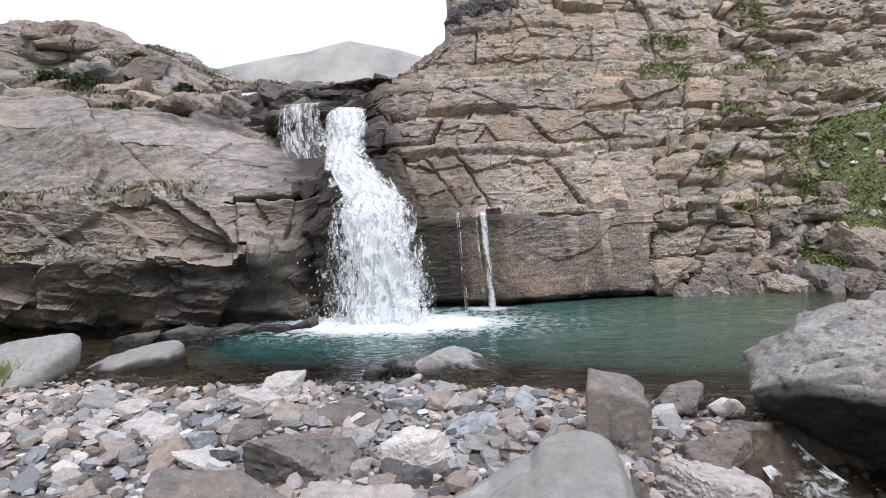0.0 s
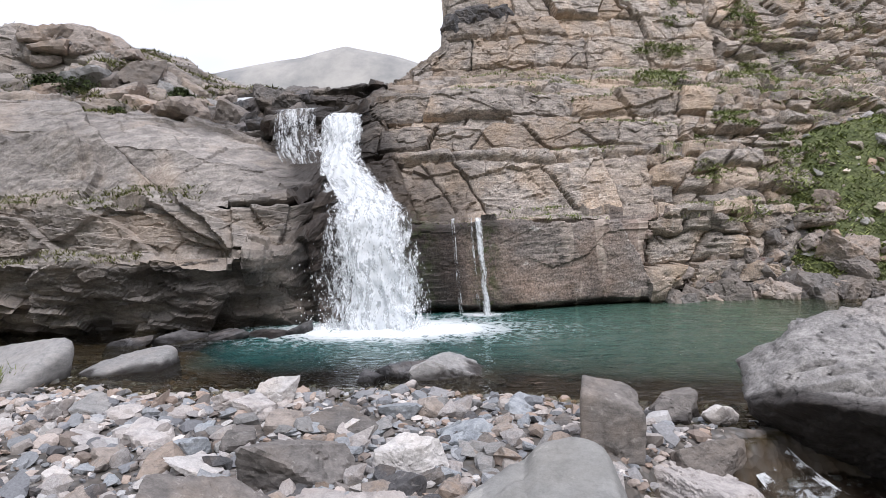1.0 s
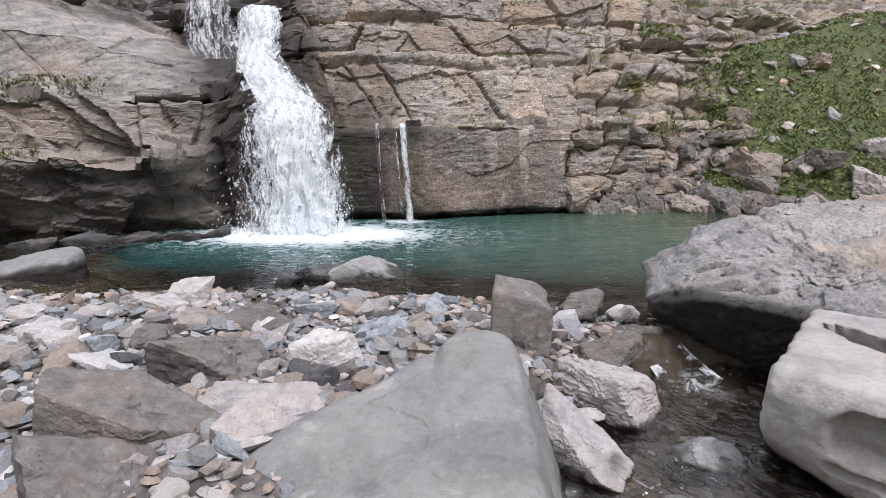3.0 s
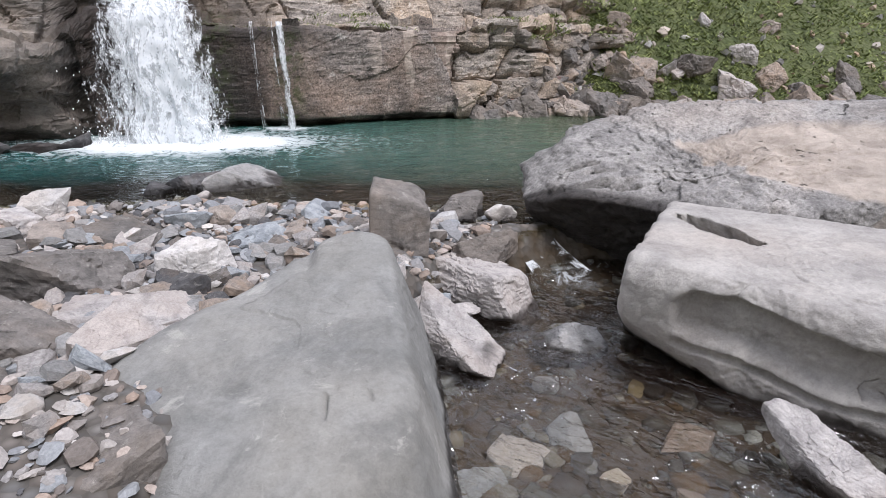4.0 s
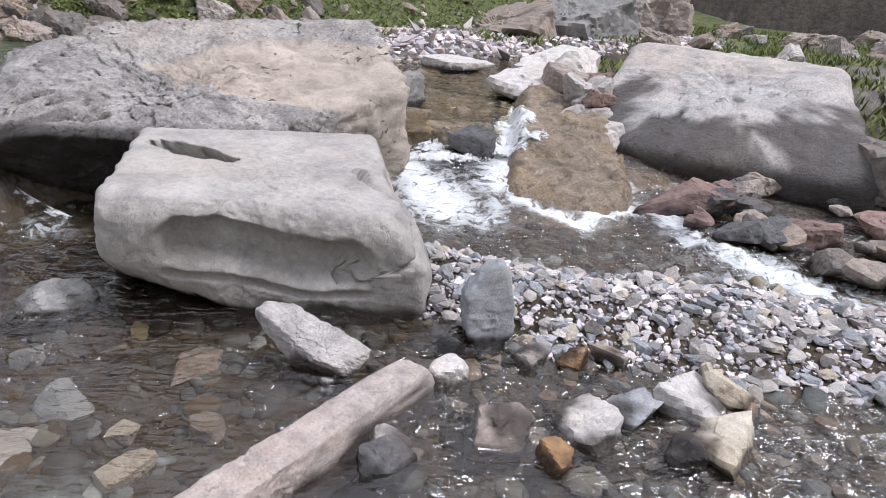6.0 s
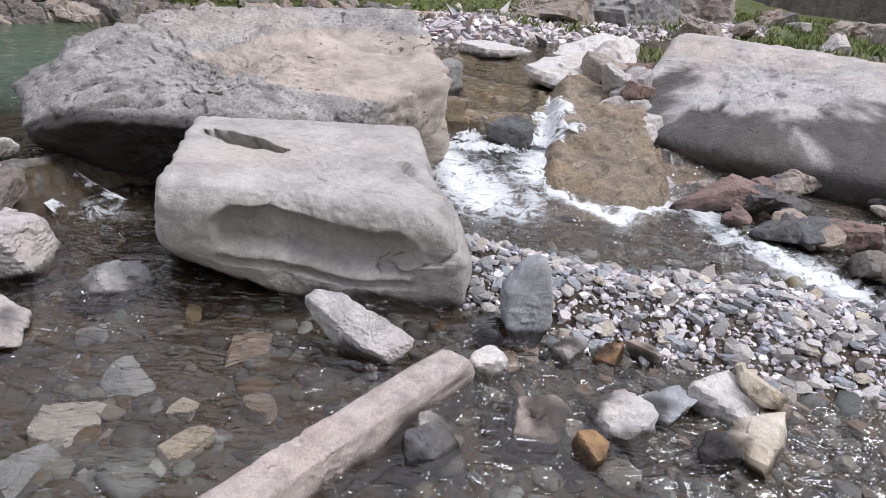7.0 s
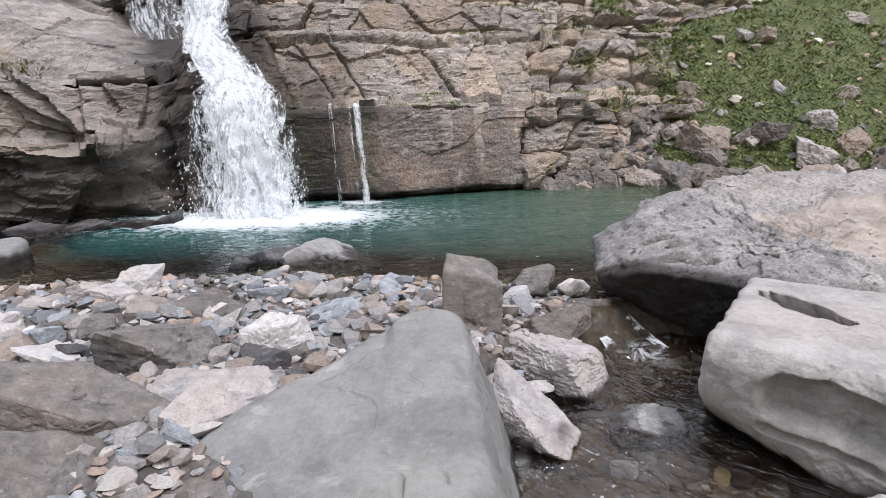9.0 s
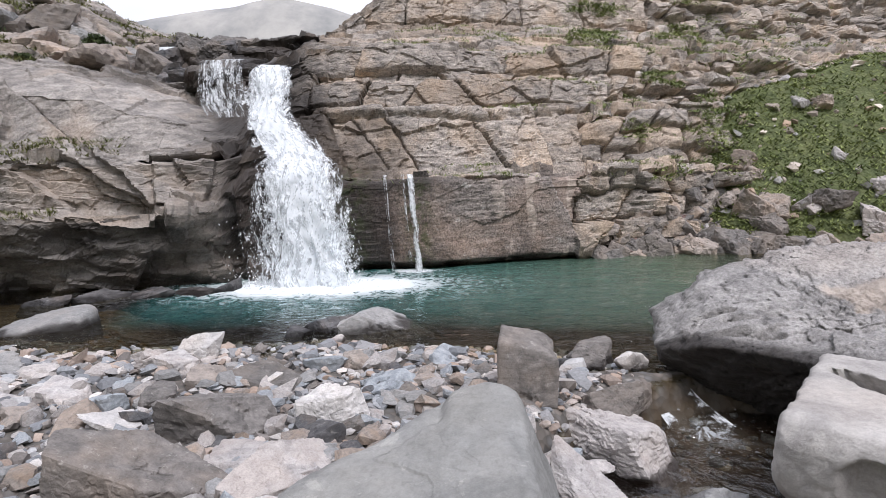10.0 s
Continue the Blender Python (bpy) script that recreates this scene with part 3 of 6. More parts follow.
RIGHT_EDGES = [0, 3.85, 4.65, 6.15, 8.05, 9.1, 10.2, 11.15, 11.7, 12.2, 12.75, 13.15, 14.0, 14.95, 15.5, 16.2, 17]
RIGHT_JOINTS = {
    1: [(-1.35, 0.1), (3.15, -0.5), (4.3, 0.5), (5.3, -0.2)],
    2: [(-1.2, 0), (0.1, 0), (0.75, 0.3), (2.45, 0), (3.7, 0)],
    3: [(-1.25, -0.5), (-0.66, -0.75), (-0.1, -0.7), (1.65, -0.72), (2.55, -0.3), (3.75, -0.4), (4.6, 0.3)],
    4: [(-1.8, 0.2), (-0.55, -0.7), (1.4, -0.7), (2.35, -0.5), (3.2, 0.4), (4.4, 0)],
    5: [(-2.0, 0), (-0.95, 0.3), (-0.05, 0.3), (1.12, -0.7), (2.8, 0.2), (4.15, 0)],
    6: [(-1.5, 0), (-0.5, 0.5), (0.9, -0.75), (1.9, 0.6), (3.3, 0), (4.25, 0)],
    7: [(-1.1, 0.4), (0.55, -0.6), (1.95, 0.2), (3.0, -0.5), (4.3, 0.3), (5.25, 0)],
    12: [(-0.4, 0), (0.55, 0), (2.6, 0), (4.2, -0.2), (6.2, 0)],
    13: [(0.5, 0.1), (2.0, -0.7), (3.3, -0.1), (4.15, -0.35), (6.3, 0)],
}
LEFT_EDGES = [0, 2.2, 3.4, 4.9, 6.35, 8.05, 10.95, 11.5, 12, 12.5, 13, 13.5, 14, 14.5, 15, 16, 17]
# cracks of the grey slabs: how deep, how wide, how far one side stands proud, and the run (x, profile row)
LEFT_CRACKS = [
    (0.30, 0.028, 0.10, [(-5.1, 8.0), (-4.4, 7.2), (-3.78, 6.45), (-2.97, 6.32), (-2.5, 6.2)]),
    (0.09, 0.022, 0.17, [(-8.2, 10.7), (-7.2, 9.76), (-6.09, 8.87), (-5.58, 8.51), (-5.0, 8.04)]),
    (0.04, 0.012, 0.09, [(-7.0, 9.1), (-6.3, 8.75), (-6.15, 8.47), (-6.25, 8.2)]),
    (0.03, 0.012, 0.05, [(-5.4, 9.4), (-4.6, 8.9), (-3.6, 8.75), (-3.0, 8.3)]),
    (0.03, 0.012, 0.05, [(-9.5, 9.2), (-8.3, 9.0), (-7.4, 8.5)]),
    (0.07, 0.019, -0.12, [(-5.3, 7.2), (-4.8, 6.3), (-4.29, 5.5), (-3.6, 4.85)]),
    (0.05, 0.015, -0.10, [(-4.45, 6.6), (-4.1, 5.8), (-3.75, 5.05)]),
    (0.07, 0.019, -0.09, [(-3.72, 6.35), (-3.68, 5.6), (-3.62, 4.8)]),
    (0.06, 0.019, 0.09, [(-2.92, 6.3), (-2.98, 5.5), (-3.05, 4.9)]),
    (0.07, 0.019, 0.10, [(-7.9, 6.6), (-7.0, 6.0), (-6.5, 5.2), (-5.9, 4.9)]),
    (0.04, 0.015, 0.09, [(-6.2, 6.8), (-5.7, 5.9), (-4.9, 5.05)]),
]


def blocks(x, s, arc_of, seed, edges, joints, widths, slants, wave):
    """Splits the face into courses (edges in profile rows) and blocks: number, distance to side joints, distance up from and down to the beds, place inside."""
    rng = np.random.default_rng(seed)
    q = np.stack([x * 0.7, s * 0.7, np.zeros_like(x)], 1)
    sv = s + wave * fbm(q, 3, seed) + 0.018 * fbm(q * 9, 3, seed + 7)
    ed = arc_of(np.array(edges) / 17.0)
    ed[0], ed[-1] = -9, 99
    c = np.clip(np.searchsorted(ed, sv), 1, len(ed) - 1)
    lo, hi = ed[c - 1], ed[c]
    ident, du, cu = np.zeros(len(x), int), np.zeros(len(x)), np.zeros(len(x))
    xw = x + 0.05 * fbm(q * 2.3 + 9, 4, seed + 3) + 0.015 * fbm(q * 14, 3, seed + 5)
    for k in np.unique(c):
        m = c == k
        wmin, wmax = widths(k)
        known = joints.get(k, [])
        x0, x1 = (known[0][0], known[-1][0]) if known else (0.0, 0.0)
        right = x1 + np.cumsum(rng.uniform(wmin, wmax, 60))
        leftw = x0 - np.cumsum(rng.uniform(wmin, wmax, 60))
        cuts = np.concatenate([leftw[::-1], [j[0] for j in known], right])
        own = np.concatenate([rng.uniform(-slants, slants, 60), [j[1] for j in known], rng.uniform(-slants, slants, 60)])
        last = len(cuts) - 1
        xs = xw[m]
        lean = sv[m] - 0.5 * (np.maximum(lo[m], 0) + np.minimum(hi[m], 30))
        b = np.clip(np.searchsorted(cuts, xs), 1, last)
        b = b + (xs > cuts[b] + own[b] * lean) - (xs < cuts[b - 1] + own[b - 1] * lean)
        b = np.clip(b, 1, last)
        a0, a1 = cuts[b - 1] + own[b - 1] * lean, cuts[b] + own[b] * lean
        ident[m] = k * 200 + b
        du[m] = np.minimum(xs - a0, a1 - xs) / np.sqrt(1 + 0.5 * (own[b] ** 2 + own[b - 1] ** 2))
        cu[m] = (xs - a0) / np.maximum(a1 - a0, 0.2) - 0.5
    return ident, du, sv - lo, hi - sv, np.clip(cu, -0.6, 0.6)


def crack_relief(x, s, arc_of, cracks, seed):
    """Open cracks with one side standing proud of the other, fading away from the crack."""
    q = np.stack([x, s, np.zeros_like(x)], 1)
    u, v = x + 0.05 * fbm(q * 2.2, 3, seed), s + 0.05 * fbm(q * 2.2 + 9, 3, seed + 1)
    out = np.zeros_like(x)
    for deep, wide, proud, run in cracks:
        best, side = np.full(len(x), 9.0), np.zeros(len(x))
        pts = [(px, float(arc_of(np.array([pr / 17.0]))[0])) for px, pr in run]
        for (ax, ay), (bx, by) in zip(pts[:-1], pts[1:]):
            ux, uy = bx - ax, by - ay
            t = np.clip(((u - ax) * ux + (v - ay) * uy) / (ux * ux + uy * uy), 0, 1)
            d = np.hypot(u - ax - t * ux, v - ay - t * uy)
            sg = np.sign(ux * (v - ay) - uy * (u - ax))
            near_ = d < best
            best, side = np.where(near_, d, best), np.where(near_, sg, side)
        out += -deep * np.exp(-(best / wide) ** 2) - proud * side * np.exp(-best / 0.45) * smooth(0.0, 0.02, best)
    return out


def build_cliff():
    xs = np.concatenate([np.arange(-16, -9.5, 0.11), np.arange(-9.5, 7.5, NX_STEP), np.arange(7.5, 22, 0.12)])
    fine = np.linspace(0, 1, 3000)
    step = sum(np.linalg.norm(np.diff(cliff_surface(np.full(3000, c), fine), axis=0), axis=1) for c in (1.0, -6.0)) / 2
    arc = np.concatenate([[0], np.cumsum(step)])
    dense = np.interp(fine * 17, [0, 1, 12.9, 15.4, 17], [0.6, 1, 1, 0.7, 0.25])
    rows = np.concatenate([[0], np.cumsum(step * dense[1:])])
    ss = np.interp(np.linspace(0, rows[-1], S_N), rows, fine)
    XX, SS = [a.ravel() for a in np.meshgrid(xs, ss)]
    AR = np.interp(SS, fine, arc)
    P = cliff_surface(XX, SS)
    nu, nv = len(xs), len(ss)
    G = P.reshape(nv, nu, 3)
    tu, tv = np.gradient(G, axis=1), np.gradient(G, axis=0)
    N = np.cross(tu, tv).reshape(-1, 3)
    N /= np.maximum(np.linalg.norm(N, axis=1), 1e-9)[:, None]
    N[:, :] = np.where((N[:, 1] > 0.3)[:, None], -N, N)
    left = XX < -2.6

    def arc_of(v):
        return np.interp(v, fine, arc)

    idl = blocks(XX, AR, arc_of, 11, LEFT_EDGES, {}, lambda k: (2.2, 4.5) if k < 5 else (4.0, 7.0) if k < 7 else (0.5, 1.9), 1.2, 0.10)
    idr = blocks(XX, AR, arc_of, 23, RIGHT_EDGES, RIGHT_JOINTS, lambda k: (1.0, 3.2) if k in (1, 3, 12, 13) else (0.4, 1.7), 0.6, 0.075)
    idb = blocks(XX, AR, arc_of, 29, [0] + list(np.arange(2.3, 16.4, 0.42)) + [17], {}, lambda k: (0.25, 1.0), 0.9, 0.16)
    bounds = np.interp(SS * 17, [0, 2.8, 4, 6, 8, 9, 11, 12.2, 13.2, 17], [3.5, 3.2, 3.5, 3.1, 3.6, 4.4, 5.2, 4.2, 6.3, 6.3])
    broken = (~left) & (XX > bounds + 0.35 * fbm(np.stack([SS * 9, XX * 0.7, XX * 0], 1), 3, 63))
    ident, du, up, down, cu = [np.where(left, a, np.where(broken, c, b)) for a, b, c in zip(idl, idr, idb)]
    ident = ident + left * 100000 + broken * 20000
    rnd = hash3(ident, ident * 0, ident * 0, 5)
    rn2, rn3, rn4 = [hash3(ident, ident * 0 + k, ident * 0, 5 + k) for k in (1, 2, 3)]
    q = P.copy()
    slab = left & (SS < 10.95 / 17)
    smooth_slab = slab & (SS > 8.0 / 17)
    lowwall = (~left) & (SS < 3.85 / 17) & (XX > -1.35) & ~broken
    tall = np.minimum(up + down, 1.5)
    amp = np.where(lowwall, 0.35, np.where(slab, 0.25, np.where(left, 1.5, np.where(broken, 2.2, 1.5))))
    weak = np.where(slab, 0.0, np.where(lowwall, 0.0, 0.25 + 0.75 * smooth(0.25, 0.6, rn4)))
    side = np.exp(-(np.maximum(du, 0) / np.where(broken, 0.04, 0.026)) ** 2) * weak
    under = np.where(slab, 0.0, (0.35 + 0.9 * rn3)) * np.exp(-(np.maximum(up, 0) / (0.035 + 0.05 * rn2)) ** 2)
    brow = np.exp(-np.maximum(down, 0) / 0.05) * np.where(slab, 0.1, 1.0)
    face = amp * (0.16 * (rnd - 0.5) + 0.16 * cu * (rn2 - 0.5) + 0.20 * ((up / np.maximum(up + down, 0.05)) - 0.5) * (rn4 - 0.6) * tall)
    fiss = np.abs(fbm(q * np.array([0.9, 0.9, 1.6]) + 3, 4, 57, 0.6))
    fissure = smooth(0.022, 0.0, fiss) * smooth(0.05, 0.35, fbm(q * 0.6 + 8, 2, 59)) * np.where(smooth_slab, 0.3, 1.0)
    layer = ((P[:, 2] + np.where(left, 0.13, 0.015) * P[:, 0] + 0.07 * fbm(q * 0.9, 3, 97)) / np.where(left, 0.21, 0.115)) % 1.0 - 0.5
    layer_amp = np.where(slab, np.where(SS < 4.9 / 17, 0.12, np.where(smooth_slab, 0.0, 0.05)), np.where(lowwall, 0.022, 0.022)) * np.clip(0.35 + fbm(q * 0.9, 3, 98), 0, 1.2)
    calm = np.where(smooth_slab, 0.25, np.where(lowwall, 0.25, np.where(slab, 0.8, 0.75)))
    flat_cut = np.array([1, 1, 1.7])
    rough = calm * (np.where(slab, 0.22, 0.10) * facets(q * flat_cut, 1.1, 91, 0.9) + 0.05 * facets(q * flat_cut, 0.42, 93, 0.9) + 0.018 * facets(q * np.array([1, 1, 2.2]), 0.16, 95, 0.9))
    rough += np.where(smooth_slab, 0.045, 0.03) * fbm(q * 1.3, 4, 41) + 0.006 * fbm(q * 12, 3, 49, 0.65)
    ridges = 0.02 * fbm(np.stack([(P[:, 0] + 1.2 * P[:, 2]) * 0.9, (P[:, 2] - 0.55 * P[:, 0]) * 6.0, P[:, 1]], 1), 4, 47) * smooth_slab
    hollow = 0.10 * smooth(1.25, 0.9, P[:, 2]) * smooth(-0.1, 0.6, fbm(np.stack([P[:, 0] * 0.7, P[:, 2] * 2.2, P[:, 1] * 0], 1), 3, 99)) * slab
    dis = face - np.where(broken, 0.2, 0.14) * side - np.where(broken, 0.2, 0.15) * under - 0.035 * brow - 0.05 * fissure + layer_amp * layer + rough + ridges - hollow
    dis = dis + np.where(left, crack_relief(XX, AR, arc_of, LEFT_CRACKS, 201), 0.0)
    V = P + N * dis[:, None]
    fallx = np.interp(P[:, 2], [0, 1.8, 2.8, 3.8], [-1.85, -2.0, -2.6, -3.2])
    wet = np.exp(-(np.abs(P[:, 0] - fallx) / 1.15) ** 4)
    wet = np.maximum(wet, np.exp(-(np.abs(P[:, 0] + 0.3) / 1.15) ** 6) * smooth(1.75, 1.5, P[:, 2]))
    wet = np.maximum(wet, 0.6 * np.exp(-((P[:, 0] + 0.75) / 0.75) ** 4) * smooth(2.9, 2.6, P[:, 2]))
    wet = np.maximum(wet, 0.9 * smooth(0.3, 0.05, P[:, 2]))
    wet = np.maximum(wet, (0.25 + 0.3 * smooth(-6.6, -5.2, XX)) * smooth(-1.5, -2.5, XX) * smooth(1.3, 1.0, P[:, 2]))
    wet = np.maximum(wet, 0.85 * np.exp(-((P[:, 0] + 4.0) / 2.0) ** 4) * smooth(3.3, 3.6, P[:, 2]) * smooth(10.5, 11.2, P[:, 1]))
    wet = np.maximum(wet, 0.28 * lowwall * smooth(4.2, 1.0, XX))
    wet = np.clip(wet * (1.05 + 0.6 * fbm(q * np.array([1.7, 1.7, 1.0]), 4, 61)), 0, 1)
    moss = np.exp(-(np.abs(P[:, 0] - 0.2) / 0.22) ** 2) * smooth(1.7, 1.3, P[:, 2]) + np.exp(-(np.abs(P[:, 0] + 0.95) / 0.25) ** 2) * smooth(2.0, 1.6, P[:, 2]) * 0.8
    patch = 0.6 * lowwall * smooth(-0.1, 0.5, fbm(np.stack([P[:, 0] * 5, P[:, 2] * 0.8, P[:, 0] * 0], 1), 4, 33)) * np.exp(-((XX - 2.3) / 1.1) ** 4)
    F = grid_faces(nu, nv)
    fid = ident[F[:, 0]]
    keep = (V[F[:, 0], 2] > -0.65)
    F, fid = F[keep], fid[keep]
    order = np.argsort(fid, kind="stable")
    F, fid = F[order], fid[order]
    starts = np.concatenate([[0], np.flatnonzero(np.diff(fid)) + 1, [len(fid)]])
    cl = empty("cliff_left", "grey slabby limestone cliff beside the waterfall", "cliff", "structure")
    cr = empty("cliff_right", "tan layered limestone cliff of stacked blocks", "cliff", "structure")
    rest = {True: [], False: []}
    cand = {True: [], False: []}
    for a, b in zip(starts[:-1], starts[1:]):
        fs = F[a:b]
        mid = V[fs[:, 0]].mean(0)
        isl = fid[a] >= 100000
        near = np.hypot(mid[0] - 0.5, mid[1] + 1) + 0.6 * max(mid[2] - 4, 0)
        cand[isl].append((near, a, b))
    for isl, par, mat in ((True, cl, M_CLIFF_GREY), (False, cr, M_CLIFF)):
        cand[isl].sort()
        for k, (near, a, b) in enumerate(cand[isl]):
            if k >= 295 or b - a < 12:
                rest[isl].append(F[a:b])
                continue
            fs = F[a:b]
            used, inv = np.unique(fs, return_inverse=True)
            tone = M_CLIFF_LOW if V[used, 2].mean() < 1.5 and V[used, 0].mean() < 3.2 and not isl else mat
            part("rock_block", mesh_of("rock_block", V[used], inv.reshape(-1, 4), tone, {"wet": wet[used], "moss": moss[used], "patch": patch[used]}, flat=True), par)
        for k in range(9):
            if not rest[isl][k::9]:
                continue
            fs = np.concatenate(rest[isl][k::9])
            used, inv = np.unique(fs, return_inverse=True)
            ob = part("upper_rock", mesh_of("upper_rock", V[used], inv.reshape(-1, 4), mat, {"wet": wet[used], "moss": moss[used]}, flat=True), par)
            ob["kind"] = "stuff"
    return V.reshape(nv, nu, 3), N.reshape(nv, nu, 3), xs, ss


CLIFF_V, CLIFF_N, CLIFF_X, CLIFF_S = build_cliff()


# ---- grassy hillside ----
def hill_toe(x):
    return np.interp(x, [5, 6.3, 9, 13, 22, 30, 60], [12.3, 11.5, 11.2, 10.8, 9.8, 9.0, 8])


def hill_height(x, y):
    t = y - hill_toe(x)
    p = np.stack([x, y, np.zeros_like(x)], 1)
    sl = np.interp(x, [6, 9, 12, 18, 25, 34, 60], [1.1, 1.0, 0.75, 0.42, 0.22, 0.10, 0.05])
    z = 0.1 + sl * np.maximum(t, -0.6) + 0.25 * smooth(0, 2, t) * fbm(p * 0.45, 4, 77) + 0.05 * fbm(p * 2.2, 3, 71)
    cap = np.interp(x, [5.2, 5.7, 6.2, 7.5, 9, 11, 20], [0.4, 1.4, 2.6, 3.3, 3.6, 4.2, 5.0])
    z = np.where(z > cap, cap + 0.05 * (z - cap), z)
    return z - 1.5 * smooth(0.2, -0.6, t)


hx, hy = np.concatenate([np.arange(5.2, 20, 0.12), np.arange(20, 62, 0.5)]), np.concatenate([np.arange(7.5, 22, 0.12), np.arange(22, 60, 0.6)])
HX, HY = [a.ravel() for a in np.meshgrid(hx, hy)]
HZ = hill_height(HX, HY)
hillside = thing("hillside", mesh_of("hillside", np.stack([HX, HY, HZ], 1), grid_faces(len(hx), len(hy)), M_GROUND, {"wet": HX * 0, "moss": HX * 0 + 1}),
                 "steep green alpine grass slope with scattered stones", "hillside", kind="structure")
rng = np.random.default_rng(4)
n = 38000
tx = 5.6 + 26 * rng.uniform(0, 1, n) ** 1.5
ty = hill_toe(tx) + 0.15 + 13 * rng.uniform(0, 1, n) ** 1.3
tz = hill_height(tx, ty)
keep = vnoise(np.stack([tx, ty, tz], 1) * 1.6, 7) > -0.85
bv, bf = blades(np.stack([tx, ty, tz], 1)[keep], rng, 0.065, 0.018, 5, 0.10, 1.7)
thing("hillside_grass", mesh_of("hillside_grass", bv, bf, M_GRASS), "short green alpine grass in tufts on the slope", "grass", kind="stuff")


# ---- water ----
def pool():
    px, py = np.arange(-9, 14, 0.09), np.arange(3.0, 12.5, 0.09)
    X, Y = [a.ravel() for a in np.meshgrid(px, py)]
    z = bed_height(X, Y)
    depth = 0.95 * (1 - np.exp(-np.maximum(-z - 0.24, 0) / 0.42))
    depth = depth * (0.06 + 0.94 * smooth(7.6, 4.2, X))
    r = np.hypot((X + 1.3) / 1.95, (Y - 8.7) / 0.95)
    foam = np.clip(1.1 * np.exp(-np.maximum(r - 0.6, 0) / 0.42), 0, 1) + 0.8 * np.exp(-(np.hypot(X - 0.15, (Y - 9.95) * 2) / 0.4) ** 2)
    p = np.stack([X, Y, X * 0], 1)
    Zw = 0.012 * fbm(p * 2.2, 3, 5) + 0.03 * np.exp(-r) * fbm(p * 5, 3, 6)
    F = grid_faces(len(px), len(py))
    low = smooth(-0.12, 0.22, X - np.interp(Y, *BANK_EDGE)) * smooth(-0.15, 0.35, np.interp(X, *LOW_EDGE) - Y)
    ok = (low[F].max(1) < 0.5) & (z[F].min(1) < 0.05)
    F = F[ok]
    used, inv = np.unique(F, return_inverse=True)
    return thing("pool_water", mesh_of("pool_water", np.stack([X, Y, Zw], 1)[used], inv.reshape(-1, 4), M_POOL, {"depth": depth[used], "foam": np.clip(foam, 0, 1)[used]}),
                 "clear teal-green plunge pool water with foam", "water", kind="structure")


# white runs on the stream: from, to, half width, strength
FOAM_RUNS = [(5.95, 3.2, 5.5, 2.25, 0.38, 0.85), (5.5, 2.25, 5.55, 1.85, 0.2, 0.6), (6.9, 2.65, 6.2, 2.25, 0.3, 0.75), (6.2, 2.2, 5.7, 1.9, 0.15, 0.5),
             (6.05, 1.95, 6.2, 1.35, 0.12, 0.8), (6.2, 1.35, 6.85, 1.28, 0.16, 0.85), (6.85, 1.28, 7.4, 1.6, 0.2, 0.7), (7.2, 1.05, 6.5, 0.35, 0.22, 0.6),
             (6.6, 0.2, 6.4, -0.4, 0.24, 0.8), (6.4, -0.4, 6.1, -1.5, 0.25, 0.7), (5.4, 2.0, 4.9, 2.5, 0.2, 0.3)]


def stream():
    px, py = np.concatenate([np.arange(-0.6, 0.9, 0.06), np.arange(0.9, 1.3, 0.03), np.arange(1.3, 5.2, 0.018), np.arange(5.2, 6.2, 0.03), np.arange(6.2, 8.5, 0.05), np.arange(8.5, 13, 0.15)]), np.concatenate([np.arange(-6.0, -1.3, 0.15), np.arange(-1.3, 2.8, 0.018), np.arange(2.8, 4.4, 0.04)])
    X, Y = [a.ravel() for a in np.meshgrid(px, py)]
    z = bed_height(X, Y)
    level = -0.27 + 0.10 * smooth(5.2, 6.2, X) * smooth(1.2, 2.2, Y)
    p = np.stack([X, Y, X * 0], 1)
    u, w = 0.75 * X + 0.66 * Y, 0.66 * X - 0.75 * Y
    u = u + 0.10 * fbm(p * 2.2, 3, 18)
    wave = 1 - np.abs(vnoise(np.stack([u * 10, w * 3.6, X * 0], 1), 19)) * 2 + 0.5 * (1 - 2 * np.abs(vnoise(np.stack([u * 23 + 5, w * 9, X * 0], 1), 20)))
    calm = 0.35 + 0.65 * smooth(-0.5, 0.4, fbm(p * 0.9, 2, 22))
    Zw = level + 0.010 * fbm(p * 2.5, 3, 15) + 0.021 * wave * calm
    depth = 0.04 * (1 - np.exp(-np.maximum(level - z, 0) / 0.25))
    foam = 0.4 * np.exp(-(np.hypot(X - 2.85, Y - 3.75) / 0.22) ** 2)
    for ax, ay, bx, by, w, a in FOAM_RUNS:
        k = np.clip(((X - ax) * (bx - ax) + (Y - ay) * (by - ay)) / ((bx - ax) ** 2 + (by - ay) ** 2), 0, 1)
        foam = np.maximum(foam, a * np.exp(-(np.hypot(X - ax - k * (bx - ax), Y - ay - k * (by - ay)) / w) ** 2))
    Zw = Zw + 0.05 * foam * fbm(p * 5, 3, 16)
    F = grid_faces(len(px), len(py))
    ok = (z[F].min(1) < level[F].max(1) + 0.02)
    F = F[ok]
    used, inv = np.unique(F, return_inverse=True)
    ob = thing("stream_water", mesh_of("stream_water", np.stack([X, Y, Zw], 1)[used], inv.reshape(-1, 4), M_STREAM, {"depth": depth[used], "foam": np.clip(foam, 0, 1)[used]}),
                 "shallow clear stream running over brown stones", "water", kind="structure")
    ob.visible_shadow = False
    return ob


pool()
stream()


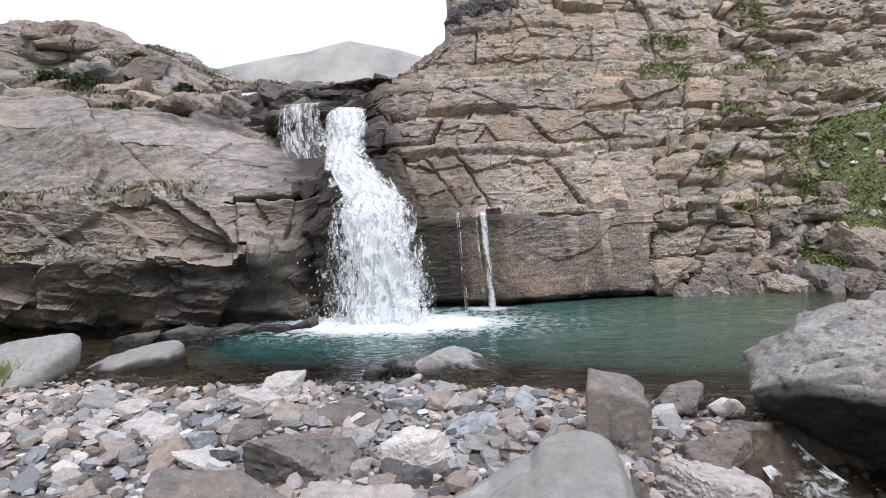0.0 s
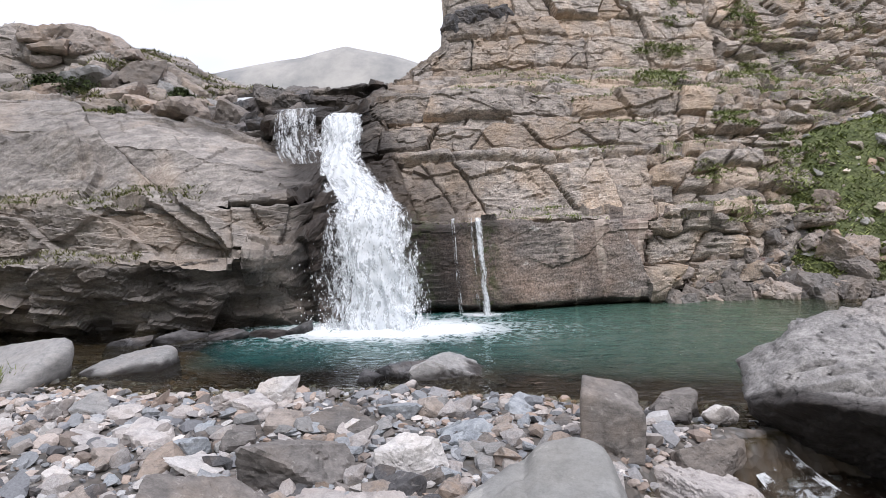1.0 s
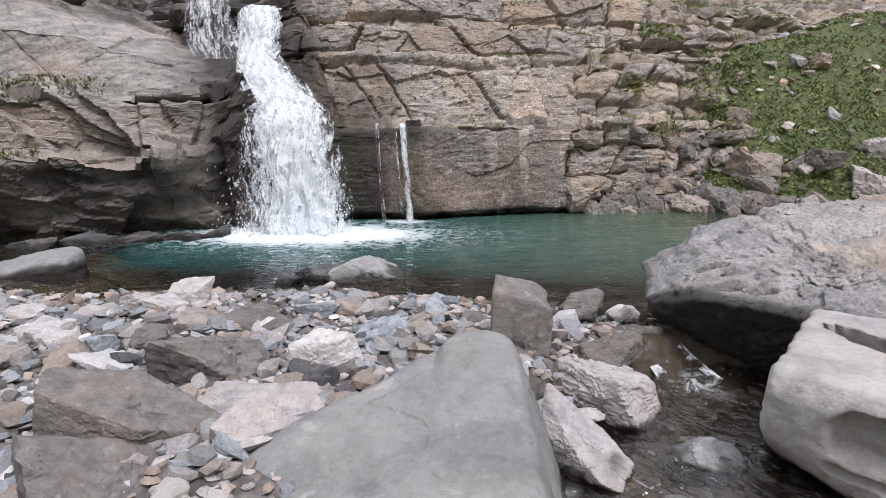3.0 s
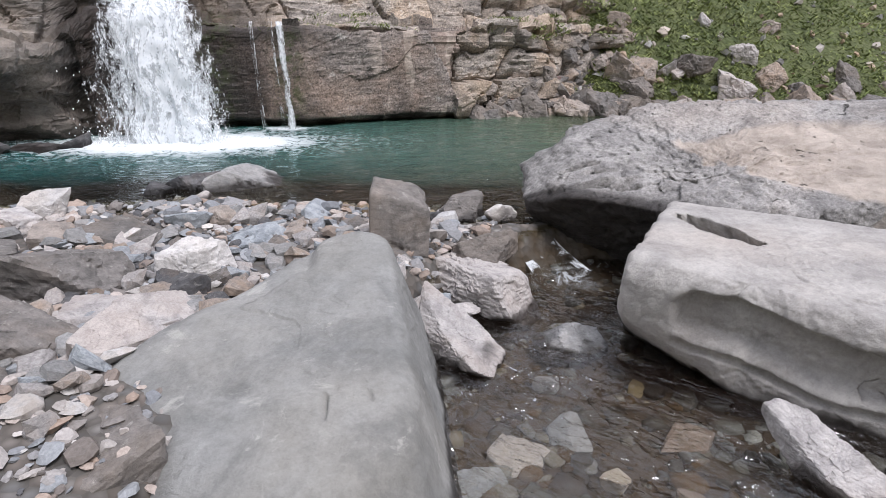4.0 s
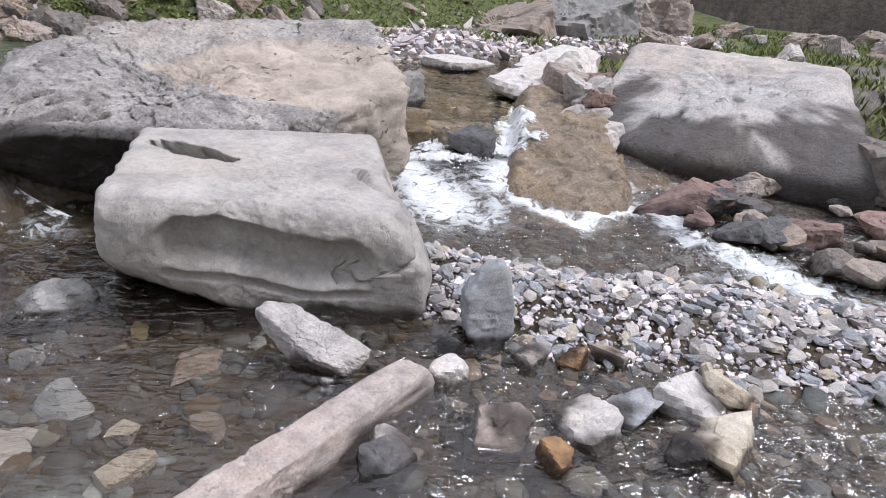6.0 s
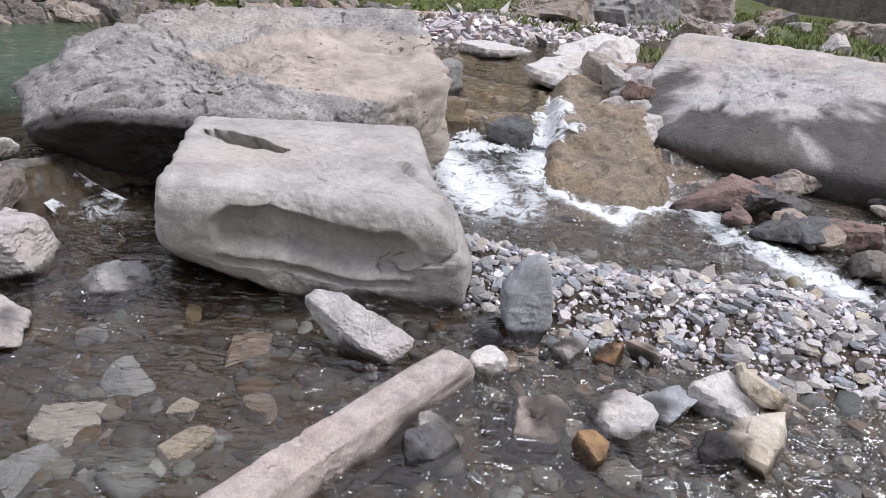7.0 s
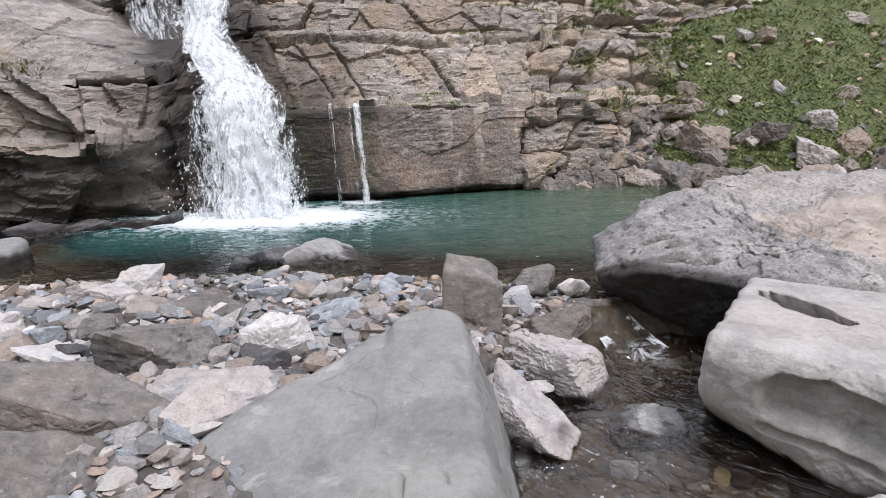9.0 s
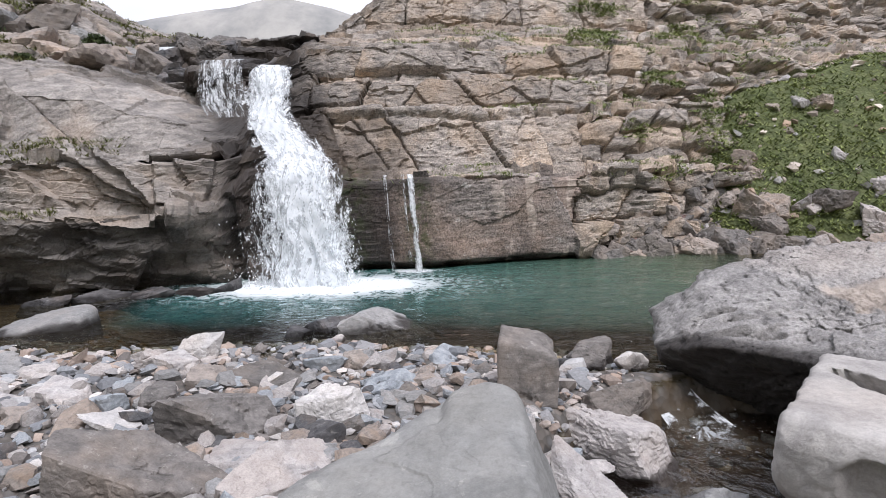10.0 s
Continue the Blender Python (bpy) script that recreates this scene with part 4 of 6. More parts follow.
def sheet(name, parent, path, widths, mat, seed, bulge=0.06, wob=0.05, label="", edge=0.22, nu=40, nv=160, side=(1.0, 0.0), thin=0.0):
    """A strip of falling water along a path (x, y, z), with its widths."""
    pts, k = np.array(path, float), np.linspace(0, 1, len(path))
    t = np.linspace(0, 1, nv)
    c = np.stack([np.interp(t, k, pts[:, i]) for i in range(3)], 1)
    for _ in range(6):
        c[1:-1] = (c[:-2] + 2 * c[1:-1] + c[2:]) / 4
    w = np.interp(t, k, widths)
    u = np.linspace(-1, 1, nu)
    U, T = np.meshgrid(u, t)
    P = c[:, None, :].repeat(nu, 1)
    P[:, :, 0] += U * w[:, None] / 2 * side[0]
    P[:, :, 1] += U * w[:, None] / 2 * side[1]
    q = np.stack([P[:, :, 0].ravel() * 2.5, P[:, :, 2].ravel() * 1.1, np.full(P[:, :, 0].size, seed * 3.3)], 1)
    f1, f2 = fbm(q, 4, seed).reshape(U.shape), fbm(q * 4, 3, seed + 3).reshape(U.shape)
    P[:, :, 1] += -bulge * (1 - U ** 2) + wob * f1 + wob * 0.4 * f2
    P[:, :, 0] += wob * 0.6 * fbm(q * 1.7 + 4, 3, seed + 8).reshape(U.shape)
    arc = np.concatenate([[0], np.cumsum(np.linalg.norm(np.diff(c, axis=0), axis=1))])
    uv = np.stack([(U * w[:, None] / 2).ravel() + 3.7 * seed, (arc[:, None] + 0 * U).ravel()], 1)
    dens = 0.5 + edge * (1 - np.abs(U) ** 2.5 * 2.2) - thin * smooth(0.5, 0.75, T) * smooth(0.3, -0.5, U)
    return part(name, mesh_of(name, P.reshape(-1, 3), grid_faces(nu, nv), mat, {"foam": dens.ravel()}, uv), parent, label)


fall = empty("waterfall", "white two-step waterfall pouring into the teal pool", "waterfall")
main_path = [(-2.78, 11.5, 3.72), (-2.72, 11.15, 3.6), (-2.72, 10.85, 3.05), (-2.62, 10.55, 2.7), (-2.35, 10.2, 2.35), (-2.05, 9.75, 1.95), (-1.95, 9.35, 1.72), (-1.85, 9.1, 1.0), (-1.8, 8.95, -0.05)]
main_w = [0.8, 0.9, 0.95, 0.98, 1.15, 1.55, 1.78, 1.95, 2.1]
for k in range(3):
    sheet("water_sheet", fall, [(x + 0.2 + 0.05 * (k - 1), y - 0.07 * k - 0.05, z + 0.02 * k) for x, y, z in main_path], [w * (1 - 0.1 * k) for w in main_w], M_FALL, 3 + k, 0.08, 0.10, edge=0.05 + 0.012 * k, thin=0.07)
sheet("side_fall", fall, [(-3.42, 11.35, 3.9), (-3.4, 10.95, 3.82), (-3.36, 10.72, 3.4), (-3.28, 10.52, 3.05), (-3.15, 10.4, 2.75)], [0.85, 0.85, 0.8, 0.75, 0.6], M_FALL_THIN, 9, 0.03, 0.06, edge=0.02)
sheet("upper_fall", fall, [(-5.9, 14.6, 4.78), (-5.9, 14.25, 4.74), (-5.85, 14.05, 4.42)], [0.6, 0.65, 0.7], M_FALL, 14, 0.02, 0.03, edge=0.2)
for tx_, w_, s_ in ((-0.35, 0.05, 21), (-0.04, 0.04, 22), (0.09, 0.12, 23)):
    sheet("trickle", fall, [(tx_, 10.05, 1.66), (tx_ + 0.01, 9.95, 1.6), (tx_ + 0.06, 9.9, 0.9), (tx_ + 0.12, 9.88, 0.0)], [w_ * 1.2, w_, w_, w_ * 1.2], M_FALL_THIN, s_, 0.01, 0.02, "thin trickle of white water", -0.02 if w_ < 0.1 else 0.08, 8, 120)


def outlet_height(x, y):
    """The bedrock step at the pool's outlet, and the rounded tongue of rock beside the white jet."""
    p = np.stack([x, y, np.zeros_like(x)], 1)
    a = (x - 6.26) * 0.59 + (y - 3.79) * 0.81 + 0.09 * fbm(p * 2.0, 3, 301)
    l = (x - 6.26) * 0.81 - (y - 3.79) * 0.59
    chute = smooth(1.15, 1.6, l)
    rise = smooth(-0.16 - 1.0 * chute, 0.02 + 0.55 * chute, a)
    step = -0.48 + 0.435 * rise - 0.05 * chute * rise
    k, w = (9.8 - x) * 0.841 + (3.8 - y) * 0.541, (x - 9.8) * 0.541 - (y - 3.8) * 0.841 + 0.10 * fbm(p * 1.2, 3, 305)
    crest = np.interp(k, [-0.5, 0.3, 2.2, 3.4, 3.95, 4.35], [0.2, 0.2, 0.08, -0.06, -0.16, -0.5])
    tongue = -0.5 + (crest + 0.5) * smooth(0.85, 0.48, np.abs(w))
    z = np.maximum(step, tongue)
    return z + 0.03 * fbm(p * 2.6, 4, 303) + 0.08 * facets(p, 0.5, 307, 0.9) * smooth(-0.4, -0.2, z) + 0.03 * facets(p, 0.2, 308, 0.9)


def outlet_bedrock():
    px, py = np.arange(5.5, 11.4, 0.035), np.arange(1.0, 7.2, 0.035)
    X, Y = [a.ravel() for a in np.meshgrid(px, py)]
    Z = outlet_height(X, Y)
    p = np.stack([X, Y, Z], 1)
    edge = np.minimum.reduce([X - 5.5, 11.4 - X, Y - 1.0, 7.2 - Y])
    Z = Z - 0.6 * smooth(0.35, 0.0, edge)
    wet = np.clip(0.10 + 0.35 * fbm(p * 2.0, 4, 309), 0, 0.6) * smooth(0.16, -0.05, Z)
    return thing("outlet_ledge", mesh_of("outlet_ledge", np.stack([X, Y, Z], 1), grid_faces(len(px), len(py)), M_OUTLET, {"wet": wet, "moss": wet * 0, "patch": wet * 0}),
                 "amber-brown bedrock step and rock tongue under the outlet water", "bedrock", kind="structure")


def white_water(name, parent, a0, a1, b0, b1, dens_of, seed):
    """A rough skin of white water lying over the step: dens_of gives how closed it is."""
    px, py = np.arange(a0, a1, 0.025), np.arange(b0, b1, 0.025)
    X, Y = [a.ravel() for a in np.meshgrid(px, py)]
    dens = dens_of(X, Y)
    base = np.maximum(outlet_height(X, Y), -0.25 + 0.10 * smooth(5.2, 6.2, X) * smooth(1.2, 2.2, Y))
    n = len(px)
    g = base.reshape(-1, n)
    for _ in range(5):
        g[1:-1, 1:-1] = np.maximum(g[1:-1, 1:-1], (g[:-2, 1:-1] + g[2:, 1:-1] + g[1:-1, :-2] + g[1:-1, 2:]) / 4)
    base = g.ravel()
    p = np.stack([X, Y, X * 0], 1)
    lump = 1 - np.abs(fbm(p * 5 + seed, 4, seed, 0.6))
    Z = base + 0.005 + dens * (0.02 + 0.05 * np.clip(lump - 0.35, 0, 1)) + 0.015 * dens * fbm(p * 17, 3, seed + 4)
    F = grid_faces(n, len(py))
    F = F[dens[F].max(1) > 0.12]
    used, inv = np.unique(F, return_inverse=True)
    uv = np.stack([X * 0.81 - Y * 0.59 + seed, X * 0.59 + Y * 0.81], 1)
    return part(name, mesh_of(name, np.stack([X, Y, Z], 1)[used], inv.reshape(-1, 4), M_RUSH, {"foam": (0.25 + 0.42 * dens)[used]}, uv[used]), parent)


def lip_fall(x, y):
    a, l = (x - 6.26) * 0.59 + (y - 3.79) * 0.81, (x - 6.26) * 0.81 - (y - 3.79) * 0.59
    gaps = 0.55 + 0.5 * vnoise(np.stack([l * 4.2, a * 0.6, l * 0], 1), 313)
    fall_ = np.exp(-((a + 0.16) / 0.24) ** 4) * np.clip(gaps, 0, 1)
    foot = np.exp(-((a + 0.5) / 0.26) ** 2) * np.clip(gaps + 0.3, 0, 1)
    run = np.exp(-((l + 0.1 - 0.25 * a) / 0.35) ** 2) * smooth(-1.7, -0.9, a) * smooth(-0.2, -0.6, a) * 0.85
    return np.maximum(np.maximum(fall_, foot) * smooth(-0.35, -0.1, l) * smooth(1.35, 1.0, l), run)


def jet(x, y):
    k = np.clip(((x - 8.72) * -1.75 + (y - 3.9) * -1.15) / 4.385, 0, 1.15)
    off = np.hypot(x - 8.72 + 1.75 * k, y - 3.9 + 1.15 * k)
    wide = np.interp(k, [0, 0.25, 0.6, 1.0, 1.15], [0.07, 0.22, 0.42, 0.58, 0.5])
    ragged = 0.35 * fbm(np.stack([x * 2, y * 2, x * 0], 1), 2, 317)
    return np.clip(smooth(1.35, 0.15, off / wide + ragged) * np.interp(k, [0, 0.1, 0.9, 1.15], [0.6, 1, 1, 0.3]), 0, 1)


outlet_bedrock()
outlet = empty("outlet_cascade", "white water rushing down the outlet rocks", "cascade")
white_water("cascade_sheet", outlet, 5.0, 7.6, 1.8, 4.4, lip_fall, 31)
white_water("cascade_sheet", outlet, 6.0, 9.1, 1.9, 4.3, jet, 38)
inlet = empty("side_cascade", "small white chute under the overhanging boulder", "cascade")
sheet("cascade_sheet", inlet, [(2.62, 4.55, 0.0), (2.66, 4.35, -0.04), (2.75, 4.1, -0.16), (2.85, 3.8, -0.25)], [0.3, 0.35, 0.4, 0.5], M_RUSH, 35, -0.02, 0.03, edge=-0.06)


def spray(n, seed):
    r = np.random.default_rng(seed)
    d, f = ICO[1]
    cx = np.where(r.uniform(0, 1, n) < 0.5, r.normal(-1.05, 0.16, n), r.uniform(-2.75, -0.9, n))
    cz = np.abs(r.normal(0, 0.55, n))
    cx = np.where(cz > 1.6, -1.8, cx)
    c = np.stack([cx, r.normal(8.85, 0.18, n), cz], 1)
    s = r.uniform(0.003, 0.010, n)
    v = (d[None] * s[:, None, None] * np.array([1, 1, 1.5]) + c[:, None]).reshape(-1, 3)
    ff = (f[None] + (np.arange(n) * len(d))[:, None, None]).reshape(-1, 3)
    ob = part("spray_drops", mesh_of("spray_drops", v, ff, M_SPRAY), fall, "white spray drops")
    ob["kind"] = "stuff"


spray(420, 5)


# ---- far mountains ----
def ridge(name, pts, y, depth, mat, label, seed, base=-20):
    xs = np.linspace(pts[0][0], pts[-1][0], 220)
    top = np.interp(xs, [p[0] for p in pts], [p[1] for p in pts])
    k = np.linspace(0, 1, 60)
    U, T = np.meshgrid(np.arange(220), k)
    x = xs[U]
    rough = 1 - np.abs(fbm(np.stack([x.ravel() / 60, T.ravel() * 3, x.ravel() * 0], 1), 5, seed)).reshape(U.shape)
    z = base + (top[U] - base) * np.where(T < 0.6, smooth(0, 0.6, T) ** 0.8, 1 - (T - 0.6) * 0.5) + (rough - 0.7) * 9 * np.minimum(T, 0.6) * smooth(0.62, 0.45, T)
    return thing(name, mesh_of(name, np.stack([x.ravel(), (y + depth * T).ravel(), z.ravel()], 1), grid_faces(220, 60), mat), label, "mountain", kind="structure")


ridge("mountain", [(-520, 90), (-330, 138), (-240, 149), (-210, 151), (-166, 158), (-120, 146), (-80, 132), (40, 95), (200, 60)], 450, 250, M_MOUNT, "pale distant mountain with bare grassy slopes", 3)
ridge("mountain", [(-130, 15), (-70, 34), (-52, 40), (-40, 42), (-28, 44), (-15, 40), (20, 30)], 165, 60, M_MOUNT2, "pale grey rocky ridge behind the waterfall", 8, -5)
def valley_side():
    """Slopes added behind and beside the viewer, out of view, to cut the low skylight."""
    a = np.linspace(radians(150), radians(372), 130)
    k = np.linspace(0, 1, 40)
    A, K = np.meshgrid(a, k)
    away = smooth(radians(372), radians(340), A) * smooth(radians(150), radians(175), A)
    rad = 16 + 70 * K + 26 * (1 - away)
    x, y = 2 + rad * np.cos(A), rad * np.sin(A)
    p = np.stack([x.ravel() / 9, y.ravel() / 9, K.ravel() * 0], 1)
    z = -0.6 + 46 * K ** 0.9 * (0.25 + 0.75 * away) + (1.6 * fbm(p, 5, 19)).reshape(A.shape) * smooth(0, 0.15, K)
    return thing("valley_side", mesh_of("valley_side", np.stack([x.ravel(), y.ravel(), z.ravel()], 1), grid_faces(130, 40), M_GROUND, {"wet": 0 * x.ravel(), "moss": 0.8 + 0 * x.ravel()}),
                 "grassy slope added behind the viewer to block low sky", "hillside", kind="structure")


valley_side()
fc = ridge("far_cliff", [(-45, 8), (-30, 13), (-10, 16), (10, 20), (30, 18), (60, 15)], 0, 9, M_FARCLIFF, "dark distant rock wall across the valley", 5, -3)
# added ridge, mostly out of view, to darken what the stream mirrors
hs = ridge("high_slope", [(-6, 7), (4, 13), (15, 16), (35, 18), (60, 17), (95, 12)], 0, 34, M_FARCLIFF, "dark ridge added behind the grassy slope to darken reflections", 7, -4)
hs.location, hs.rotation_euler = (8, 27, 0), (0, 0, radians(-24))
fc.location, fc.rotation_euler = (39, 11, 0), (0, 0, radians(-76))


# ---- boulders ----
def boulder(name, label, centre, planes, mat, p=12, sub=6, rough=0.02, seed=0, grain=1.0, layers=0.0, extra=None, soak_or_shade=None, patch=None):
    v, f = rock_verts(planes, p, sub, rough, seed, grain, layers)
    if extra is not None:
        v = extra(v)
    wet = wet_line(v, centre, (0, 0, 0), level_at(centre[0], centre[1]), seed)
    if soak_or_shade is not None:
        wet = np.maximum(wet, soak_or_shade(v))
    return thing(name, mesh_of(name, v, f, mat, {"wet": wet, "moss": wet * 0, "patch": wet * 0 if patch is None else patch(v)}), label, "boulder", centre)


def weathered(deep, scale, seed, pit=0.0):
    """Adds worn relief: ridges, grain and, with pit, scattered irregular hollows."""
    return ("wear", deep, scale, seed, pit)


def shaped(*steps):
    """Chains clefts and dents: ("cleft", a, b, width, deep) cuts down, ("dent", centre, radius, push) moves the surface."""
    def work(v):
        v = v.copy()
        for st in steps:
            if st[0] == "wear":
                q, out = v * st[2], v / np.linalg.norm(v, axis=1)[:, None]
                h = (1 - np.abs(fbm(q, 4, st[3], 0.6))) - 0.6 + 0.5 * fbm(q * 3.3, 3, st[3] + 3, 0.65)
                hollow = smooth(0.42, 0.7, fbm(q * 2.1 + 7, 3, st[3] + 6)) * smooth(-0.1, 0.25, fbm(q * 0.35, 2, st[3] + 8))
                v = v + out * (st[1] * h - st[4] * hollow)[:, None]
                continue
            a = np.array(st[1], float)
            if st[0] == "cleft":
                b = np.array(st[2], float)
                t = np.clip(((v - a) @ (b - a)) / ((b - a) @ (b - a)), 0, 1)
                r = np.linalg.norm(v - (a + t[:, None] * (b - a)), axis=1)
                v = v + np.exp(-(r / st[3]) ** 2)[:, None] * np.sin(np.pi * np.clip(t, 0.05, 0.95))[:, None] * np.array(st[4])
            elif st[0] == "scoop":
                across, (inward, deep) = np.array([0.707, -0.707, 0.0]), st[2]
                l = (v - a) @ across + 0.02 * vnoise(v * 6, 5)
                top, low = np.interp(l, *st[3]), np.interp(l, *st[4])
                front = smooth(-0.36, -0.44, v @ np.array([0.7, 0.7, 0.14]))
                hgt = v[:, 2] + 0.012 * vnoise(v * 9, 6)
                inside = smooth(0.0, 0.035, top - hgt) * smooth(0.0, 0.12, hgt - low) * front
                below = smooth(0.0, 0.02, low - hgt) * smooth(0.0, 0.03, hgt - low + 0.07) * front
                ends = smooth(st[3][0][0], st[3][0][0] + 0.1, l) * smooth(st[3][0][-1], st[3][0][-1] - 0.12, l)
                v = v + (ends * (inside * deep + below * 0.35 * deep))[:, None] * np.array(inward)
            elif st[0] == "slot":
                b = np.array(st[2], float)
                t = ((v - a) @ (b - a)) / ((b - a) @ (b - a))
                dv, n = v - (a + np.clip(t, 0, 1)[:, None] * (b - a)), np.array(st[4]) / np.linalg.norm(st[4])
                deep = dv @ n
                r = np.linalg.norm(dv - deep[:, None] * n, axis=1) + 9.0 * (np.abs(deep) > 0.3) + 0.25 * st[3] * vnoise(v * 14, 3)
                wide = st[3] * np.sqrt(np.clip(1 - (2 * t - 1) ** 2, 0.0004, 1))
                v = v + smooth(1.0, 0.75, r / wide)[:, None] * np.array(st[4])
            else:
                r = np.linalg.norm((v - a) / np.array(st[2]), axis=1)
                v = v + np.exp(-r ** 4)[:, None] * np.array(st[3])
        return v
    return work


boulder("grey_boulder", "large smooth grey boulder with a blunt ridge on the pebble bank", (0.9, 2.0, 0.0),
        [(-0.10, -0.20, 0.97, 0.265), (0.93, -0.05, 0.35, 0.575), (-0.68, 0.62, 0.4, 0.655), (0.2, 0.95, 0.1, 1.0), (-0.6, -0.5, 0.6, 0.69), (0.35, -0.8, 0.5, 0.88), (0, 0, -1, 0.72), (-0.6, -0.8, 0.0, 1.2)],
        M_DULL, 10, 7, 0.010, 2, extra=shaped(("cleft", (0.0, 1.0, 0.45), (0.02, 0.3, 0.30), 0.045, (0, 0, -0.07)), ("dent", (-0.3, 0.6, 0.35), (0.27, 0.42, 0.3), (0.0, 0.0, -0.045)),
        ("slot", (0.134, -0.50, 0.17), (0.137, -0.66, 0.14), 0.016, (0.01, 0, -0.03)), ("slot", (0.22, -0.28, 0.22), (0.36, -0.29, 0.24), 0.03, (0, 0.0, -0.018)), ("slot", (0.30, -0.50, 0.18), (0.33, -0.58, 0.17), 0.014, (0.01, 0, -0.025)), ("dent", (0.17, -0.81, 0.1), (0.05, 0.07, 0.05), (0, 0, -0.012)),
        weathered(0.005, 5, 15), weathered(0.0025, 16, 17, 0.004)))
boulder("block_boulder", "blocky flat-topped pale grey boulder standing in the stream", (3.65, 2.15, 0.1),
        [(-0.02, -0.06, 1, 0.315), (-0.7, -0.7, -0.14, 0.5), (0.55, 0.83, 0, 0.88), (-0.8, 0.6, 0.1, 0.9), (0.72, -0.62, 0.35, 0.75), (0, 0, -1, 0.5), (-0.6, -0.6, 0.6, 0.54), (-0.6, -0.2, -0.77, 0.57)],
        M_GREY, 26, 7, 0.013, 5, extra=shaped(("slot", (-0.30, 0.86, 0.33), (-0.04, 0.28, 0.33), 0.068, (0.13, 0.10, -0.16)),
        ("scoop", (-0.33, -0.38, 0.0), ((0.72, 0.69, 0.05), 0.095), ([-0.58, -0.45, -0.25, -0.05, 0.1, 0.3, 0.5, 0.62], [0.10, 0.2, 0.235, 0.2, 0.155, 0.12, 0.12, 0.02]), ([-0.58, -0.2, 0.2, 0.62], [-0.12, -0.13, -0.22, -0.2])),
        ("dent", (0.42, -0.62, 0.0), (0.28, 0.28, 0.4), (0.03, -0.03, -0.03)), ("slot", (0.50, -0.20, 0.28), (0.40, -0.42, 0.24), 0.035, (0.0, 0.05, -0.10)), ("slot", (0.42, -0.40, 0.30), (0.13, -0.82, -0.10), 0.035, (-0.05, 0.06, -0.03)), ("dent", (0.45, -0.75, -0.05), (0.3, 0.3, 0.3), (0.05, -0.07, 0.0)), weathered(0.010, 6, 11)))
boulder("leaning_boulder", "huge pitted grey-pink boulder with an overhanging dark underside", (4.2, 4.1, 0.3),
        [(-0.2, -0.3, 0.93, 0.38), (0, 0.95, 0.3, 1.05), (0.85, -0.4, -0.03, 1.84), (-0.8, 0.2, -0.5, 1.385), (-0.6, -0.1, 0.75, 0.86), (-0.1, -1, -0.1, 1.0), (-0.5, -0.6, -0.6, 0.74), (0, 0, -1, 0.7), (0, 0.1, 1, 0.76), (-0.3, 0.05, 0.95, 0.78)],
        # underside shade painted dark through the wet mask, over partly splashed rock
        M_PITTED, 34, 7, 0.036, 7, 2.2, soak_or_shade=lambda v: smooth(-0.52, -0.64, v @ np.array([0.5, 0.6, 0.6])) * smooth(0.25, 0.05, v[:, 2]),
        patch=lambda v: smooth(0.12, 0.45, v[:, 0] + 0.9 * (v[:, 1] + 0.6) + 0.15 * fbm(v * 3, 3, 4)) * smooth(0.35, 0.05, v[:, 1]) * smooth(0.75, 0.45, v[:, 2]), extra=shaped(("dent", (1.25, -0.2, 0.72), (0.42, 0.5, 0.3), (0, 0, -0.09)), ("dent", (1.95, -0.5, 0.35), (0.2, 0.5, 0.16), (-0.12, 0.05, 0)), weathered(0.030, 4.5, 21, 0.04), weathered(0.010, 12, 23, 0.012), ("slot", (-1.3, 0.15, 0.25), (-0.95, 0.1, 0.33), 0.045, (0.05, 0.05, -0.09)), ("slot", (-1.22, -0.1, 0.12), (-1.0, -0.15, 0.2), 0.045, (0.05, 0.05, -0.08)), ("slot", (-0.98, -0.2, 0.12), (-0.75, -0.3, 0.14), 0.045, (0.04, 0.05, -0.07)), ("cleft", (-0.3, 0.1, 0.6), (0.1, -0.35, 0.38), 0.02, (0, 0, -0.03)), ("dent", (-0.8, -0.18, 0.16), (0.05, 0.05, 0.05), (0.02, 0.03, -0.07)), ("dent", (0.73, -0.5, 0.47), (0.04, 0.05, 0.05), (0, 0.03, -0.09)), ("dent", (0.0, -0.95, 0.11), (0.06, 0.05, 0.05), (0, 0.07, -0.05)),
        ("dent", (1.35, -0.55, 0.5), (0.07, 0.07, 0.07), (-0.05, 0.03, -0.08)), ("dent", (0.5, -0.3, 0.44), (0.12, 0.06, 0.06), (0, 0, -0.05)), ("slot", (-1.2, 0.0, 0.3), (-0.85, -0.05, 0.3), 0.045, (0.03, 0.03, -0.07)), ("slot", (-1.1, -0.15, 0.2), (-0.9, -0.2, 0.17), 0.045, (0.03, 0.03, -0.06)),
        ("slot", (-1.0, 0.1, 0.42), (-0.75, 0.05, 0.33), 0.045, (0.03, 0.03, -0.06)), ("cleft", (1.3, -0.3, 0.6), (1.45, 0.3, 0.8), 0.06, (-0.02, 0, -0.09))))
boulder("upright_stone", "tall upright grey-brown slab stone with a slanted top", (1.5, 3.55, 0.05),
        [(-1, 0.1, 0.02, 0.21), (0.97, 0, -0.05, 0.185), (0.22, -0.1, 0.97, 0.46), (0.72, -0.1, 0.7, 0.41), (0, -1, 0.1, 0.2), (0, 1, 0, 0.25), (0, 0, -1, 0.5), (-0.6, -0.3, 0.8, 0.54)],
        M_TONE["brown"], 34, 6, 0.04, 9)
